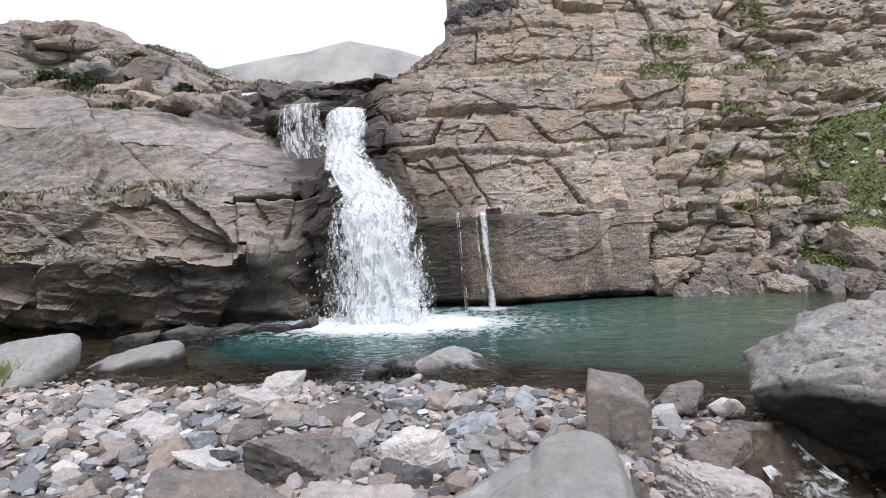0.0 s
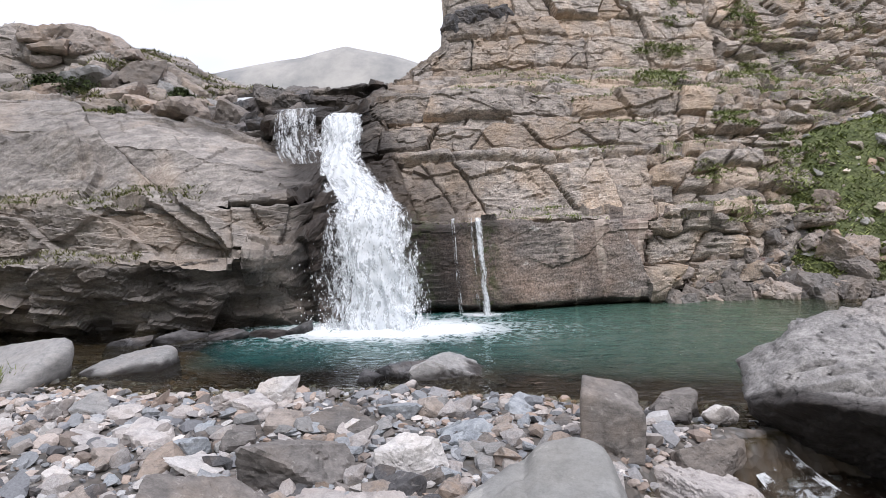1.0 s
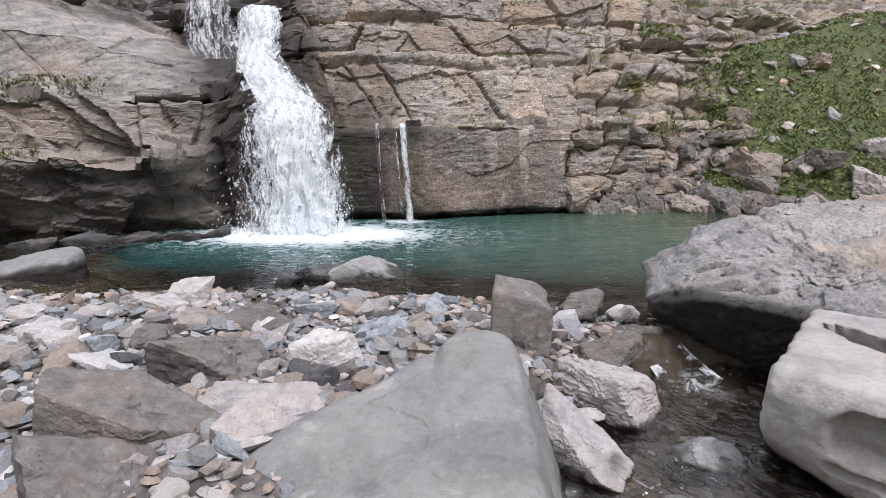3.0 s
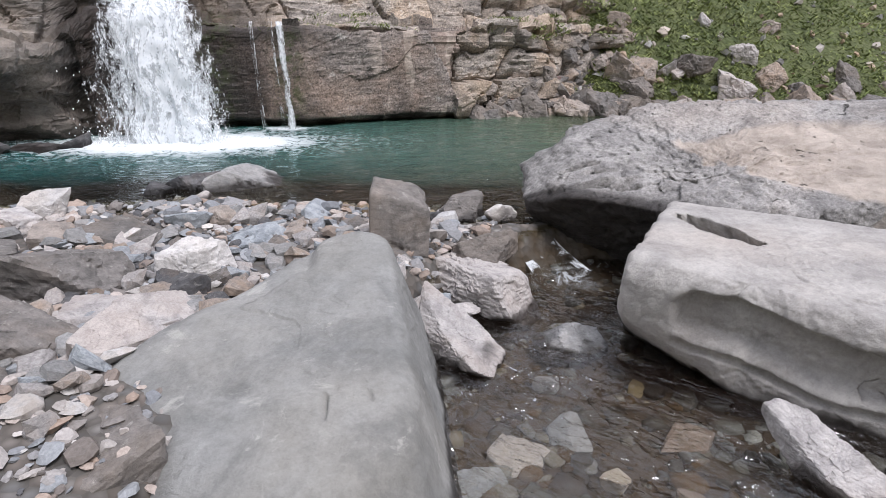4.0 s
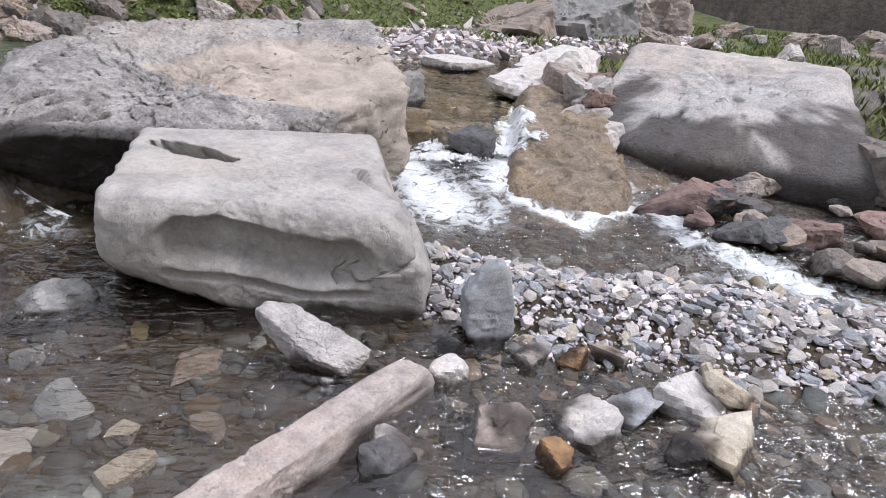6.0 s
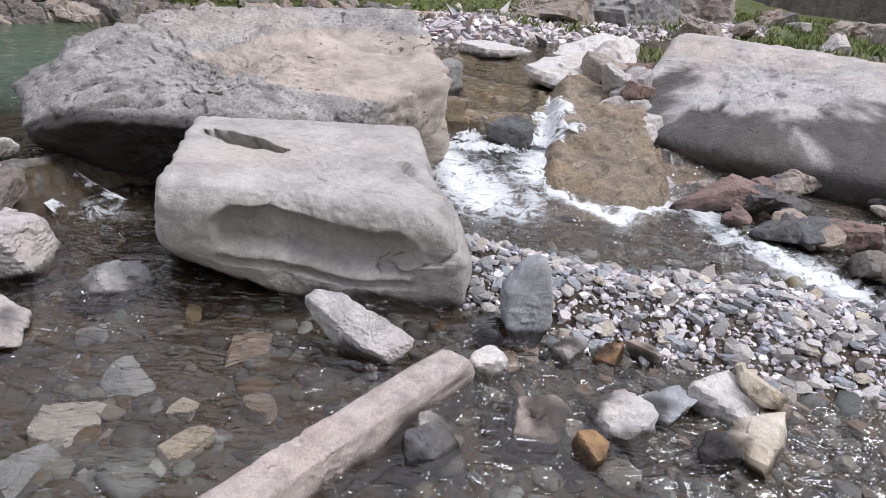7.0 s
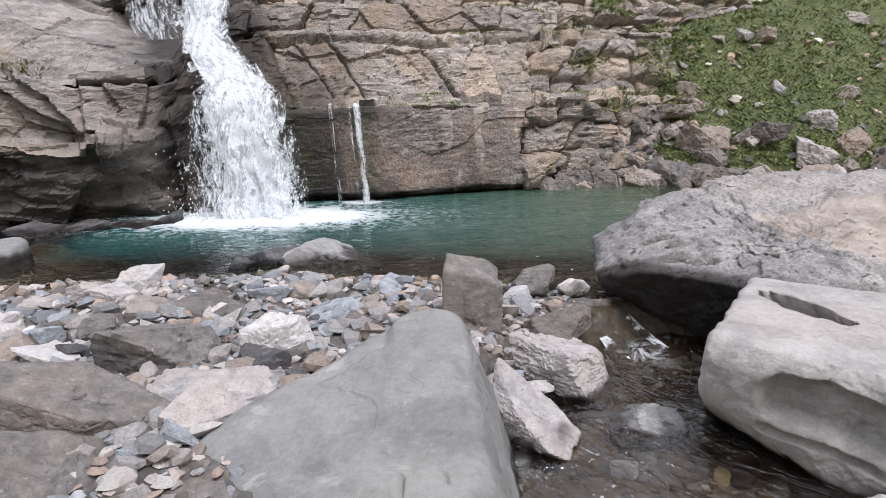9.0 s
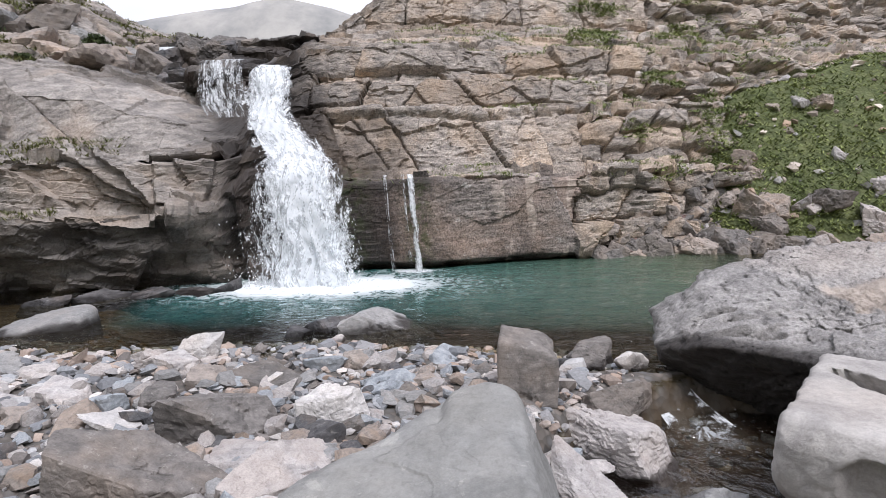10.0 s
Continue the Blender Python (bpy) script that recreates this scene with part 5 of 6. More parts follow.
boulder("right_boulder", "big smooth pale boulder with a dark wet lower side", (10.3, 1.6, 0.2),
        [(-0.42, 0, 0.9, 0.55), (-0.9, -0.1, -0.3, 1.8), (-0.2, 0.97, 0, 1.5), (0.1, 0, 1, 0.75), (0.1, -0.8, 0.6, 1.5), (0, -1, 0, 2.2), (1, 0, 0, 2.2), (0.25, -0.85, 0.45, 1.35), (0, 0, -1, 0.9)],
        M_PALE, 22, 6, 0.022, 13, extra=shaped(weathered(0.03, 2.5, 14)), soak_or_shade=lambda v: smooth(0.34, 0.12, v[:, 2] + 0.34 * fbm(v * 1.9, 5, 3, 0.6)) * 0.95, patch=lambda v: smooth(0.3, 0.6, v[:, 2] + 0.2 * fbm(v, 3, 5)) * 0.5)


def slab(name, label, centre, half, rz, tone, seed, tilt=(0, 0), rough=0.05, layers=0.05, p=30, sub=4, extra=6, category="rock", group="", flat=True):
    r = np.random.default_rng(seed)
    v, f = rock_verts(random_planes(r, *half, extra), p, sub, rough, seed, 1.3, layers)
    turn = (radians(tilt[0]), radians(tilt[1]), radians(rz))
    wet = wet_line(v, centre, turn, level_at(centre[0], centre[1]), seed) if centre[1] < 9 and centre[2] < 1 else v[:, 2] * 0
    ob = thing(name, mesh_of(name, v, f, M_TONE[tone], {"wet": wet, "moss": wet * 0}, flat=flat), label, category, centre, group=group)
    ob.rotation_euler = turn
    return ob


slab("striated_rock", "pale striated rock beside the stream", (2.02, 3.4, -0.16), (0.52, 0.27, 0.18), -42, "pale", 31, (0, 12), layers=0.06, sub=6)
slab("striated_rock", "pale layered rock at the stream edge", (1.82, 2.55, -0.2), (0.25, 0.18, 0.09), -40, "pale", 32, (4, 5), layers=0.06, sub=6)
slab("stream_stone", "flat grey stone lying in the stream", (2.56, 2.62, -0.29), (0.21, 0.13, 0.085), -10, "grey", 33, sub=5)
slab("tilted_rock", "pale pink tilted rock leaning at the block boulder", (3.24, 1.22, -0.19), (0.33, 0.10, 0.085), -72, "pale", 34, (10, 16), layers=0.09, sub=6)
boulder("long_slab", "long pinkish-grey slab lying across the shallow water", (2.55, 0.66, -0.2),
        [(0.9, -0.35, 0.1, 0.9), (-1, 0, 0, 1.0), (-0.07, 1, 0.08, 0.085), (0.07, -1, 0.2, 0.088), (0, -0.12, 1, 0.07), (0, 0, -1, 0.2), (0.6, 0.1, 0.75, 0.62)], M_TONE["pink"], 44, 6, 0.016, 35, 4.0, extra=shaped(weathered(0.010, 9, 36)))
boulder("slate_stone", "upright blue-grey pointed stone by the gravel", (4.08, 0.76, -0.12),
        [(-0.75, 0.62, -0.12, 0.135), (0.72, -0.68, 0.14, 0.135), (-0.75, 0.62, -0.55, 0.15), (0.7, -0.7, -0.5, 0.15), (-0.6, -0.75, 0.1, 0.085), (0.6, 0.75, 0.1, 0.10), (0.6, -0.55, 0.62, 0.235), (-0.3, 0.2, 1, 0.30), (-0.6, 0.5, 0.55, 0.2), (0, 0, -1, 0.25)], M_TONE["blue"], 34, 5, 0.05, 36)
slab("pool_rock", "low wet brown-grey rock in the pool", (0.02, 6.2, -0.06), (0.62, 0.35, 0.19), -4, "grey", 37, (0, 6), sub=5, extra=6)
slab("pool_rock", "dark wet rock at the pool rock's side", (-0.42, 6.1, -0.07), (0.36, 0.25, 0.15), 10, "dark", 51, (0, -12), sub=5)
slab("shore_boulder", "rounded grey boulder in the shallow water", (-4.05, 6.3, -0.07), (0.54, 0.4, 0.19), 5, "grey", 38, sub=5, p=4, extra=1, rough=0.02, flat=False)
slab("shore_boulder", "sloping grey boulder at the pool's edge", (-5.5, 5.7, -0.14), (1.0, 0.6, 0.26), -12, "grey", 39, (0, 9), sub=5, p=5, extra=1, rough=0.02, flat=False)
slab("low_boulder", "low dark wet boulder beside the big pale one", (9.9, -0.35, -0.1), (0.95, 0.6, 0.34), 20, "brown", 40, (4, -6), sub=5, extra=5)
slab("red_rock", "low dark red rock under the big boulder", (7.5, 0.75, -0.16), (0.6, 0.16, 0.11), -32, "red", 41, sub=5)
for k, (x, y, z, a, b, c, tone) in enumerate(((8.9, 2.75, 0.0, 0.3, 0.24, 0.2, "pale"), (9.15, 3.15, 0.3, 0.28, 0.2, 0.14, "pale"), (8.55, 2.45, -0.05, 0.22, 0.2, 0.16, "white"), (9.6, 3.6, 0.35, 0.3, 0.25, 0.16, "tan"), (9.0, 2.8, 0.28, 0.2, 0.16, 0.1, "red"), (10.0, 3.4, 0.15, 0.3, 0.3, 0.3, "red"), (10.2, 3.9, 0.4, 0.35, 0.3, 0.25, "white"), (8.3, 2.3, -0.1, 0.2, 0.16, 0.14, "pale"))):
    slab("outlet_rock", WORDS[tone] + " stone wedged beside the big boulder", (x, y, z), (a, b, c), 40 * k, tone, 440 + k, (6, -8), sub=4, group="stones wedged at the boulder")
slab("cascade_rock", "dark rock splitting the outlet cascade", (6.85, 3.0, -0.1), (0.19, 0.17, 0.19), 0, "dark", 43, sub=4)
slab("outlet_rock", "grey wet rock with a pale top in the outlet", (7.6, 4.9, 0.1), (0.24, 0.22, 0.22), 20, "grey", 44, sub=4)
slab("outlet_rock", "whitish flat rock at the cascade's edge", (9.6, 4.3, 0.1), (0.75, 0.45, 0.2), -25, "white", 45, sub=4)
slab("outlet_rock", "whitish sloping rock beside the big boulder", (10.8, 4.6, 0.15), (0.8, 0.6, 0.4), 10, "white", 46, sub=4)
slab("outlet_rock", "pale rock wedged at the big boulder", (9.3, 3.05, 0.1), (0.35, 0.3, 0.35), 30, "pale", 47, sub=4)
slab("bank_slab", "dark striated wet slab beside the grey boulder", (0.02, 1.3, -0.06), (0.42, 0.3, 0.12), 20, "brown", 48, sub=5)
slab("bank_slab", "brown flat layered slab on the bank", (-0.55, 1.75, 0.05), (0.5, 0.35, 0.12), -20, "brown", 49, sub=4)


for k, (x, y, w, tone) in enumerate(((2.28, 1.22, 0.17, "cream"), (2.37, 1.45, 0.11, "cream"), (2.63, 1.22, 0.14, "tan"), (2.25, 1.78, 0.20, "blue"), (1.92, 1.66, 0.22, "white"), (1.70, 1.49, 0.20, "blue"), (2.90, 1.74, 0.20, "tan"), (2.29, 2.32, 0.13, "blue"))):
    v, f = rock_verts(random_planes(np.random.default_rng(970 + k), w * 0.7, w * 0.5, 0.05, 5), 20, 4, 0.04, 970 + k)
    thing("sunken_stone", mesh_of("sunken_stone", v, f, M_TONE[tone], {"wet": v[:, 2] * 0 + 0.2, "moss": v[:, 2] * 0}, flat=True), WORDS[tone] + " flat stone lying under the clear stream", "stone", (x, y, -0.385), 0.7 * k, "stones under the stream")


def stone(x, y, z, w, h, tone, seed=[100]):
    """A single loose stone of that width and height, resting at z."""
    seed[0] += 1
    r = np.random.default_rng(seed[0])
    return slab("stone", WORDS[tone] + " angular stone lying on the gravel", (x, y, z + h * 0.06), (w * 0.5, w * r.uniform(0.34, 0.5), h * (0.5 if w < 0.6 else 0.42)), r.uniform(-25, 25), tone, seed[0],
                (r.uniform(-8, 8), r.uniform(-8, 8)), 0.05 if w < 2 else 0.09, 0.03, 50, 5 if w > 0.36 else 4, 7, "stone", "loose stones of the bank")


slab("flat_stone", "flat-topped dark brown slab on the pebbles", (-0.66, 2.2, 0.15), (0.46, 0.27, 0.14), -6, "brown", 61, (7, 3), 0.035, 0.02, 34, 6, 4, "stone", "loose stones of the bank")
slab("flat_stone", "long tan slab with a crack across it", (0.10, 2.28, 0.14), (0.36, 0.15, 0.075), 42, "pale", 62, (6, -8), 0.03, 0.03, 40, 6, 4, "stone", "loose stones of the bank")
stone(0.16, 2.76, 0.10, 0.26, 0.21, "dark")
stone(0.13, 3.16, 0.10, 0.47, 0.37, "white")
stone(-0.58, 3.14, 0.10, 0.79, 0.37, "brown")
stone(-0.58, 3.09, 0.10, 0.20, 0.14, "white")
stone(-1.29, 3.65, 0.10, 0.34, 0.18, "brown")
stone(-1.55, 4.36, 0.10, 0.42, 0.21, "pale")
stone(-1.52, 4.79, 0.10, 0.38, 0.20, "white")
stone(-1.89, 4.67, 0.10, 0.28, 0.11, "pale")
stone(-1.00, 3.89, 0.10, 0.30, 0.23, "tan")
stone(-2.02, 3.63, 0.10, 0.35, 0.19, "pale")
stone(-1.59, 3.48, 0.10, 0.29, 0.15, "blue")
stone(-1.62, 3.16, 0.10, 0.39, 0.12, "tan")
stone(-1.28, 3.06, 0.10, 0.40, 0.10, "white")
stone(-0.90, 2.98, 0.10, 0.12, 0.13, "white")
stone(-2.16, 4.27, 0.10, 0.26, 0.10, "pale")
stone(-3.00, 4.27, 0.10, 0.38, 0.19, "grey")
stone(-2.66, 4.26, 0.10, 0.27, 0.11, "pale")
stone(-0.19, 4.43, 0.10, 0.35, 0.10, "blue")
stone(0.07, 4.41, 0.10, 0.17, 0.17, "tan")
stone(-0.46, 3.95, 0.10, 0.46, 0.16, "brown")
stone(0.46, 3.70, 0.10, 0.47, 0.17, "blue")
stone(-0.25, 2.51, 0.10, 0.37, 0.13, "pale")
stone(-0.50, 2.70, 0.10, 0.28, 0.07, "dark")
stone(-3.16, 3.75, 0.10, 0.17, 0.17, "tan")
stone(-3.42, 4.24, 0.10, 0.27, 0.11, "pale")
stone(-2.47, 3.55, 0.10, 0.28, 0.09, "pale")
stone(-2.10, 3.23, 0.10, 0.26, 0.15, "tan")
stone(-2.23, 2.89, 0.10, 0.20, 0.12, "white")
stone(-0.80, 5.80, 0.00, 0.22, 0.13, "dark")
stone(-0.33, 5.99, 0.00, 0.26, 0.12, "pale")
stone(-0.29, 5.44, 0.00, 0.24, 0.12, "pale")
stone(0.94, 4.60, 0.00, 0.65, 0.15, "blue")
stone(1.06, 4.39, 0.00, 0.24, 0.07, "pale")
stone(2.16, 4.64, 0.00, 0.38, 0.31, "brown")
stone(2.52, 4.50, 0.00, 0.18, 0.30, "white")
stone(1.96, 4.57, 0.00, 0.29, 0.10, "blue")
stone(1.87, 4.08, 0.00, 0.26, 0.10, "pale")
stone(2.05, 4.01, 0.00, 0.21, 0.11, "pale")
stone(2.15, 3.63, 0.00, 0.47, 0.24, "brown")
stone(1.72, 3.08, -0.15, 0.21, 0.09, "blue")
stone(1.87, 2.94, -0.15, 0.21, 0.07, "pale")
stone(3.65, 0.68, -0.28, 0.23, 0.17, "white")
stone(3.53, 0.26, -0.32, 0.34, 0.16, "pink")
stone(3.80, -0.03, -0.28, 0.33, 0.15, "white")
stone(4.04, -0.12, -0.28, 0.19, 0.12, "blue")
stone(3.54, -0.04, -0.28, 0.18, 0.11, "orange")
stone(4.39, -0.33, -0.28, 0.35, 0.14, "white")
stone(4.62, -0.41, -0.28, 0.28, 0.12, "cream")
stone(4.15, -0.53, -0.28, 0.36, 0.15, "cream")
stone(3.98, -0.45, -0.28, 0.25, 0.10, "dark")
stone(4.70, 0.09, -0.28, 0.29, 0.11, "blue")
stone(4.62, 0.29, -0.28, 0.22, 0.09, "tan")
stone(4.45, 0.14, -0.28, 0.19, 0.11, "tan")
stone(4.25, 0.28, -0.28, 0.17, 0.13, "orange")
stone(4.65, 0.54, -0.28, 0.18, 0.10, "white")
stone(4.59, 0.66, -0.28, 0.18, 0.06, "cream")
stone(4.38, 0.69, -0.28, 0.09, 0.10, "cream")
stone(4.86, 0.50, -0.28, 0.15, 0.08, "pale")
stone(5.37, 0.29, -0.28, 0.19, 0.06, "white")
stone(5.35, -0.24, -0.28, 0.23, 0.12, "blue")
stone(5.13, -0.39, -0.28, 0.13, 0.09, "orange")
stone(2.97, 0.44, -0.28, 0.28, 0.12, "dark")
stone(3.10, 0.51, -0.28, 0.15, 0.04, "white")
stone(4.09, 0.47, -0.28, 0.22, 0.12, "pale")
stone(5.81, -0.15, -0.28, 0.24, 0.10, "pale")
stone(3.84, 0.83, -0.28, 0.16, 0.08, "dark")
stone(4.53, 1.30, -0.28, 0.19, 0.11, "brown")
stone(5.01, 0.54, -0.28, 0.19, 0.11, "blue")
stone(10.69, 6.69, 0.05, 1.24, 0.25, "white")
stone(16.98, 10.22, 0.05, 4.21, 0.94, "tan")
stone(19.19, 9.06, 0.05, 3.37, 1.81, "grey")
stone(25.0, 9.0, 0.05, 3.4, 2.6, "tan")


# ---- pebbles and gravel ----
def pebble_protos(count, sub, seed):
    r = np.random.default_rng(seed)
    out = []
    for k in range(count):
        a, b, c = 0.5, r.uniform(0.28, 0.46), r.uniform(0.09, 0.22)
        v = hull_shape(ICO[sub][0], random_planes(r, a, b, c, 7), 60)
        out.append(v + 0.012 * fbm(v * 5 + k, 3, k)[:, None] * ICO[sub][0])
    return np.array(out)


def spin(r, n, tip):
    a, t, u = r.uniform(0, 2 * math.pi, n), r.normal(0, tip, n), r.normal(0, tip, n)
    ca, sa, ct, st, cu_, su_ = np.cos(a), np.sin(a), np.cos(t), np.sin(t), np.cos(u), np.sin(u)
    o, z = np.ones(n), np.zeros(n)
    rz = np.stack([ca, -sa, z, sa, ca, z, z, z, o], 1).reshape(n, 3, 3)
    rx = np.stack([o, z, z, z, ct, -st, z, st, ct], 1).reshape(n, 3, 3)
    ry = np.stack([cu_, z, su_, z, o, z, -su_, z, cu_], 1).reshape(n, 3, 3)
    return rz @ rx @ ry


def gravel(name, label, pts, sizes, sub, seed, tip=0.25, mat=M_PEBBLE, flat=True):
    r = np.random.default_rng(seed)
    pr, f = pebble_protos(24, sub, seed), ICO[sub][1]
    n = len(pts)
    v = np.einsum("nij,nkj->nki", spin(r, n, tip), pr[r.integers(0, 24, n)] * sizes[:, None, None]) + pts[:, None]
    ff = (f[None] + (np.arange(n) * pr.shape[1])[:, None, None]).reshape(-1, 3)
    return thing(name, mesh_of(name, v.reshape(-1, 3), ff, mat, flat=flat), label, "gravel", kind="stuff")


def scatter(n, seed, x0, x1, y0, y1, lo, hi, power, test, lift=0.12):
    r = np.random.default_rng(seed)
    x, y = r.uniform(x0, x1, n), r.uniform(y0, y1, n)
    s = lo + (hi - lo) * r.uniform(0, 1, n) ** power
    z = bed_height(x, y)
    ok = test(x, y, z)
    return np.stack([x, y, z + s * lift], 1)[ok], s[ok]


def on_bank(x, y, z):
    inside = ((x - 0.85) / 0.75) ** 2 + ((y - 1.9) / 0.85) ** 2 < 0.6
    return (z > -0.10) & (x < np.interp(y, *BANK_EDGE) + 0.3) & ~inside


bank_pts, bank_s = scatter(9500, 51, -6, 2.4, -0.3, 5.5, 0.035, 0.15, 2.2, on_bank)
small = (bank_s < 0.068) & (np.hypot(bank_pts[:, 0], bank_pts[:, 1]) > 2.6)
gravel("bank_pebbles", "mixed grey, bluish and pink flat pebbles of the bank", bank_pts[~small], bank_s[~small], 2, 52)
gravel("bank_gravel", "small mixed grey and pinkish gravel between the pebbles", bank_pts[small], bank_s[small], 1, 51)
rear_pts, rear_s = scatter(4200, 69, -7, 1.0, -4.5, -0.3, 0.07, 0.24, 2.0, on_bank)
gravel("rear_pebbles", "mixed grey and pinkish cobbles behind the bank", rear_pts, rear_s, 1, 70)
rear_pts, rear_s = scatter(2600, 75, 0.0, 8.0, -5.5, -2.2, 0.06, 0.22, 2.0, lambda x, y, z: (z < -0.27) & (z > -0.5), 0.0)
gravel("rear_bed_stones", "brown stones on the stream bed behind the viewer", rear_pts, rear_s, 1, 76, 0.12, M_BEDSTONE, False)
big_pts, big_s = scatter(900, 53, -5.5, 2.2, 1.4, 5.2, 0.14, 0.24, 1.8, on_bank, 0.16)
pebble_meshes = {k: [mesh_of("pebble", v, ICO[2][1], M_TONE[k], {"wet": v[:, 2] * 0, "moss": v[:, 2] * 0}, flat=True) for v in pebble_protos(3, 2, 60 + i)] for i, k in enumerate(("white", "pale", "tan", "brown", "grey", "blue", "dark", "cream"))}
bank = empty("pebble_bank", "bank of flat angular pebbles between boulders and pool", "pebble bank")
r_ = np.random.default_rng(54)
near = np.argsort(np.hypot(big_pts[:, 0], big_pts[:, 1] - 2.5))
for k in near[:290]:
    tone = r_.choice(["white", "pale", "pale", "tan", "brown", "grey", "blue", "blue", "grey", "dark"])
    ob = part("pebble", pebble_meshes[tone][r_.integers(0, 3)], bank)
    ob.location, ob.rotation_euler, ob.scale = big_pts[k], (r_.normal(0, 0.25), r_.normal(0, 0.25), r_.uniform(0, 6.3)), (big_s[k],) * 3
gravel("bank_cobbles", "larger flat cobbles further along the bank", big_pts[near[290:]], big_s[near[290:]], 2, 55)
bar_pts, bar_s = scatter(17000, 56, 3.6, 6.7, -1.6, 2.2, 0.024, 0.10, 2.8, lambda x, y, z: z > -0.285)
order_ = np.argsort(-bar_s)
gravel("gravel_bar", "pale bluish pebbles of the gravel bar between the streams", bar_pts[order_[290:]], bar_s[order_[290:]], 1, 57, 0.25, M_BAR)
bar = empty("gravel_bar", "larger pale stones of the gravel bar by the stream", "gravel bar")
r_ = np.random.default_rng(58)
for k in order_[:290]:
    ob = part("pebble", pebble_meshes[r_.choice(["white", "white", "white", "pale", "pale", "blue", "blue", "cream", "grey"])][r_.integers(0, 3)], bar)
    ob.location, ob.rotation_euler, ob.scale = bar_pts[k] + np.array([0, 0, 0.01]), (r_.normal(0, 0.25), r_.normal(0, 0.25), r_.uniform(0, 6.3)), (bar_s[k] * 1.25,) * 3
bed_pts, bed_s = scatter(9000, 58, 0.0, 7.8, -2.2, 4.2, 0.03, 0.24, 4.5, lambda x, y, z: (z < -0.27) & (z > -0.5) & (y < np.interp(x, *LOW_EDGE)), -0.04)
gravel("stream_bed_stones", "brown stones on the bed of the clear stream", bed_pts, bed_s, 2, 59, 0.10, M_BEDSTONE, False)
edge_pts, edge_s = scatter(420, 66, 3.5, 5.8, -1.2, 1.0, 0.06, 0.17, 1.6, lambda x, y, z: (z < -0.26) & (z > -0.39), 0.12)
gravel("stream_cobbles", "wet grey and tan cobbles standing out of the shallow stream", edge_pts, edge_s, 2, 67, 0.3, M_WETPEB)
flat_pts, flat_s = scatter(6500, 62, 8.5, 26, 5.5, 11.0, 0.07, 0.30, 2.0, lambda x, y, z: (z > -0.06), 0.12)
gravel("far_gravel", "pale pinkish gravel flat beyond the pool outlet", flat_pts, flat_s, 1, 63, 0.25, M_FLAT)
shal_pts, shal_s = scatter(3000, 64, -6, 5, 4.3, 7.0, 0.05, 0.2, 2.0, lambda x, y, z: (z < 0.0) & (z > -0.5), 0.0)
gravel("shallow_stones", "brown stones under the shallow pool edge", shal_pts, shal_s, 1, 65, 0.15, M_BEDSTONE)


# ---- loose rocks at the cliff foot and on the grass ----
def loose_rock(x, y, z, w, tone, seed, label, group, tip=14):
    r = np.random.default_rng(seed)
    return slab("rock", label, (x, y, z), (w * 0.5, w * r.uniform(0.3, 0.5), w * r.uniform(0.22, 0.38)), r.uniform(0, 360), tone, seed, (r.normal(0, tip), r.normal(0, tip)), 0.08, 0.05, 50, 5 if w > 0.5 else 4, 8, "rock", group)


r_ = np.random.default_rng(71)
for k in range(72):
    x = r_.uniform(4.2, 13)
    y = np.interp(x, [4, 6.3, 9, 13], [11.2, 11.3, 10.9, 10.3]) + abs(r_.normal(0, 0.45))
    w = r_.uniform(0.25, 0.85)
    z = max(float(hill_height(np.array([x]), np.array([y]))[0]), 0.0) + w * 0.1
    loose_rock(x, y, z, w, r_.choice(["tan", "tan", "brown", "brown", "pale"]), 300 + k, "angular tan boulder of the scree at the cliff foot", "scree rocks", 22)
for k in range(64):
    x, t = r_.uniform(3.5, 6.6), r_.uniform(0, 1)
    y = float(np.interp(x, *FRONT)) - 0.25 + 0.55 * t
    w = r_.uniform(0.2, 0.6)
    loose_rock(x, y + 0.2, 0.03 + 1.3 * t * smooth(3.4, 4.8, x), w, r_.choice(["tan", "brown", "brown", "brown", "red"]), 700 + k, "tan fallen block wedged at the cliff foot", "scree rocks", 25)
for k in range(105):
    x = 6.2 + 20 * r_.uniform(0, 1) ** 1.6
    y = float(hill_toe(x)) + 0.4 + 10 * r_.uniform(0, 1) ** 1.2
    w = r_.uniform(0.14, 0.5) * (1 + 0.02 * x)
    loose_rock(x, y, float(hill_height(np.array([x]), np.array([y]))[0]) + w * 0.08, w, r_.choice(["tan", "tan", "pale", "tan"]), 400 + k, "pale weathered stone lying in the grass", "stones on the slope")


tx = 6.0 + 20 * r_.uniform(0, 1, 1000) ** 1.5
ty = hill_toe(tx) + 0.2 + 9 * r_.uniform(0, 1, 1000) ** 1.3
gravel("slope_stones", "small pale stones strewn in the grass slope", np.stack([tx, ty, hill_height(tx, ty) + 0.02], 1), 0.07 + 0.27 * r_.uniform(0, 1, 1000) ** 2, 1, 68, 0.4, M_SCREE)


# ---- ledge grass and shrubs ----
def cliff_points(n, seed, test):
    r = np.random.default_rng(seed)
    nv, nu = CLIFF_V.shape[:2]
    i, j = r.integers(0, nv, n), r.integers(0, nu, n)
    p, q = CLIFF_V[i, j], CLIFF_N[i, j]
    return p[test(p, q)]


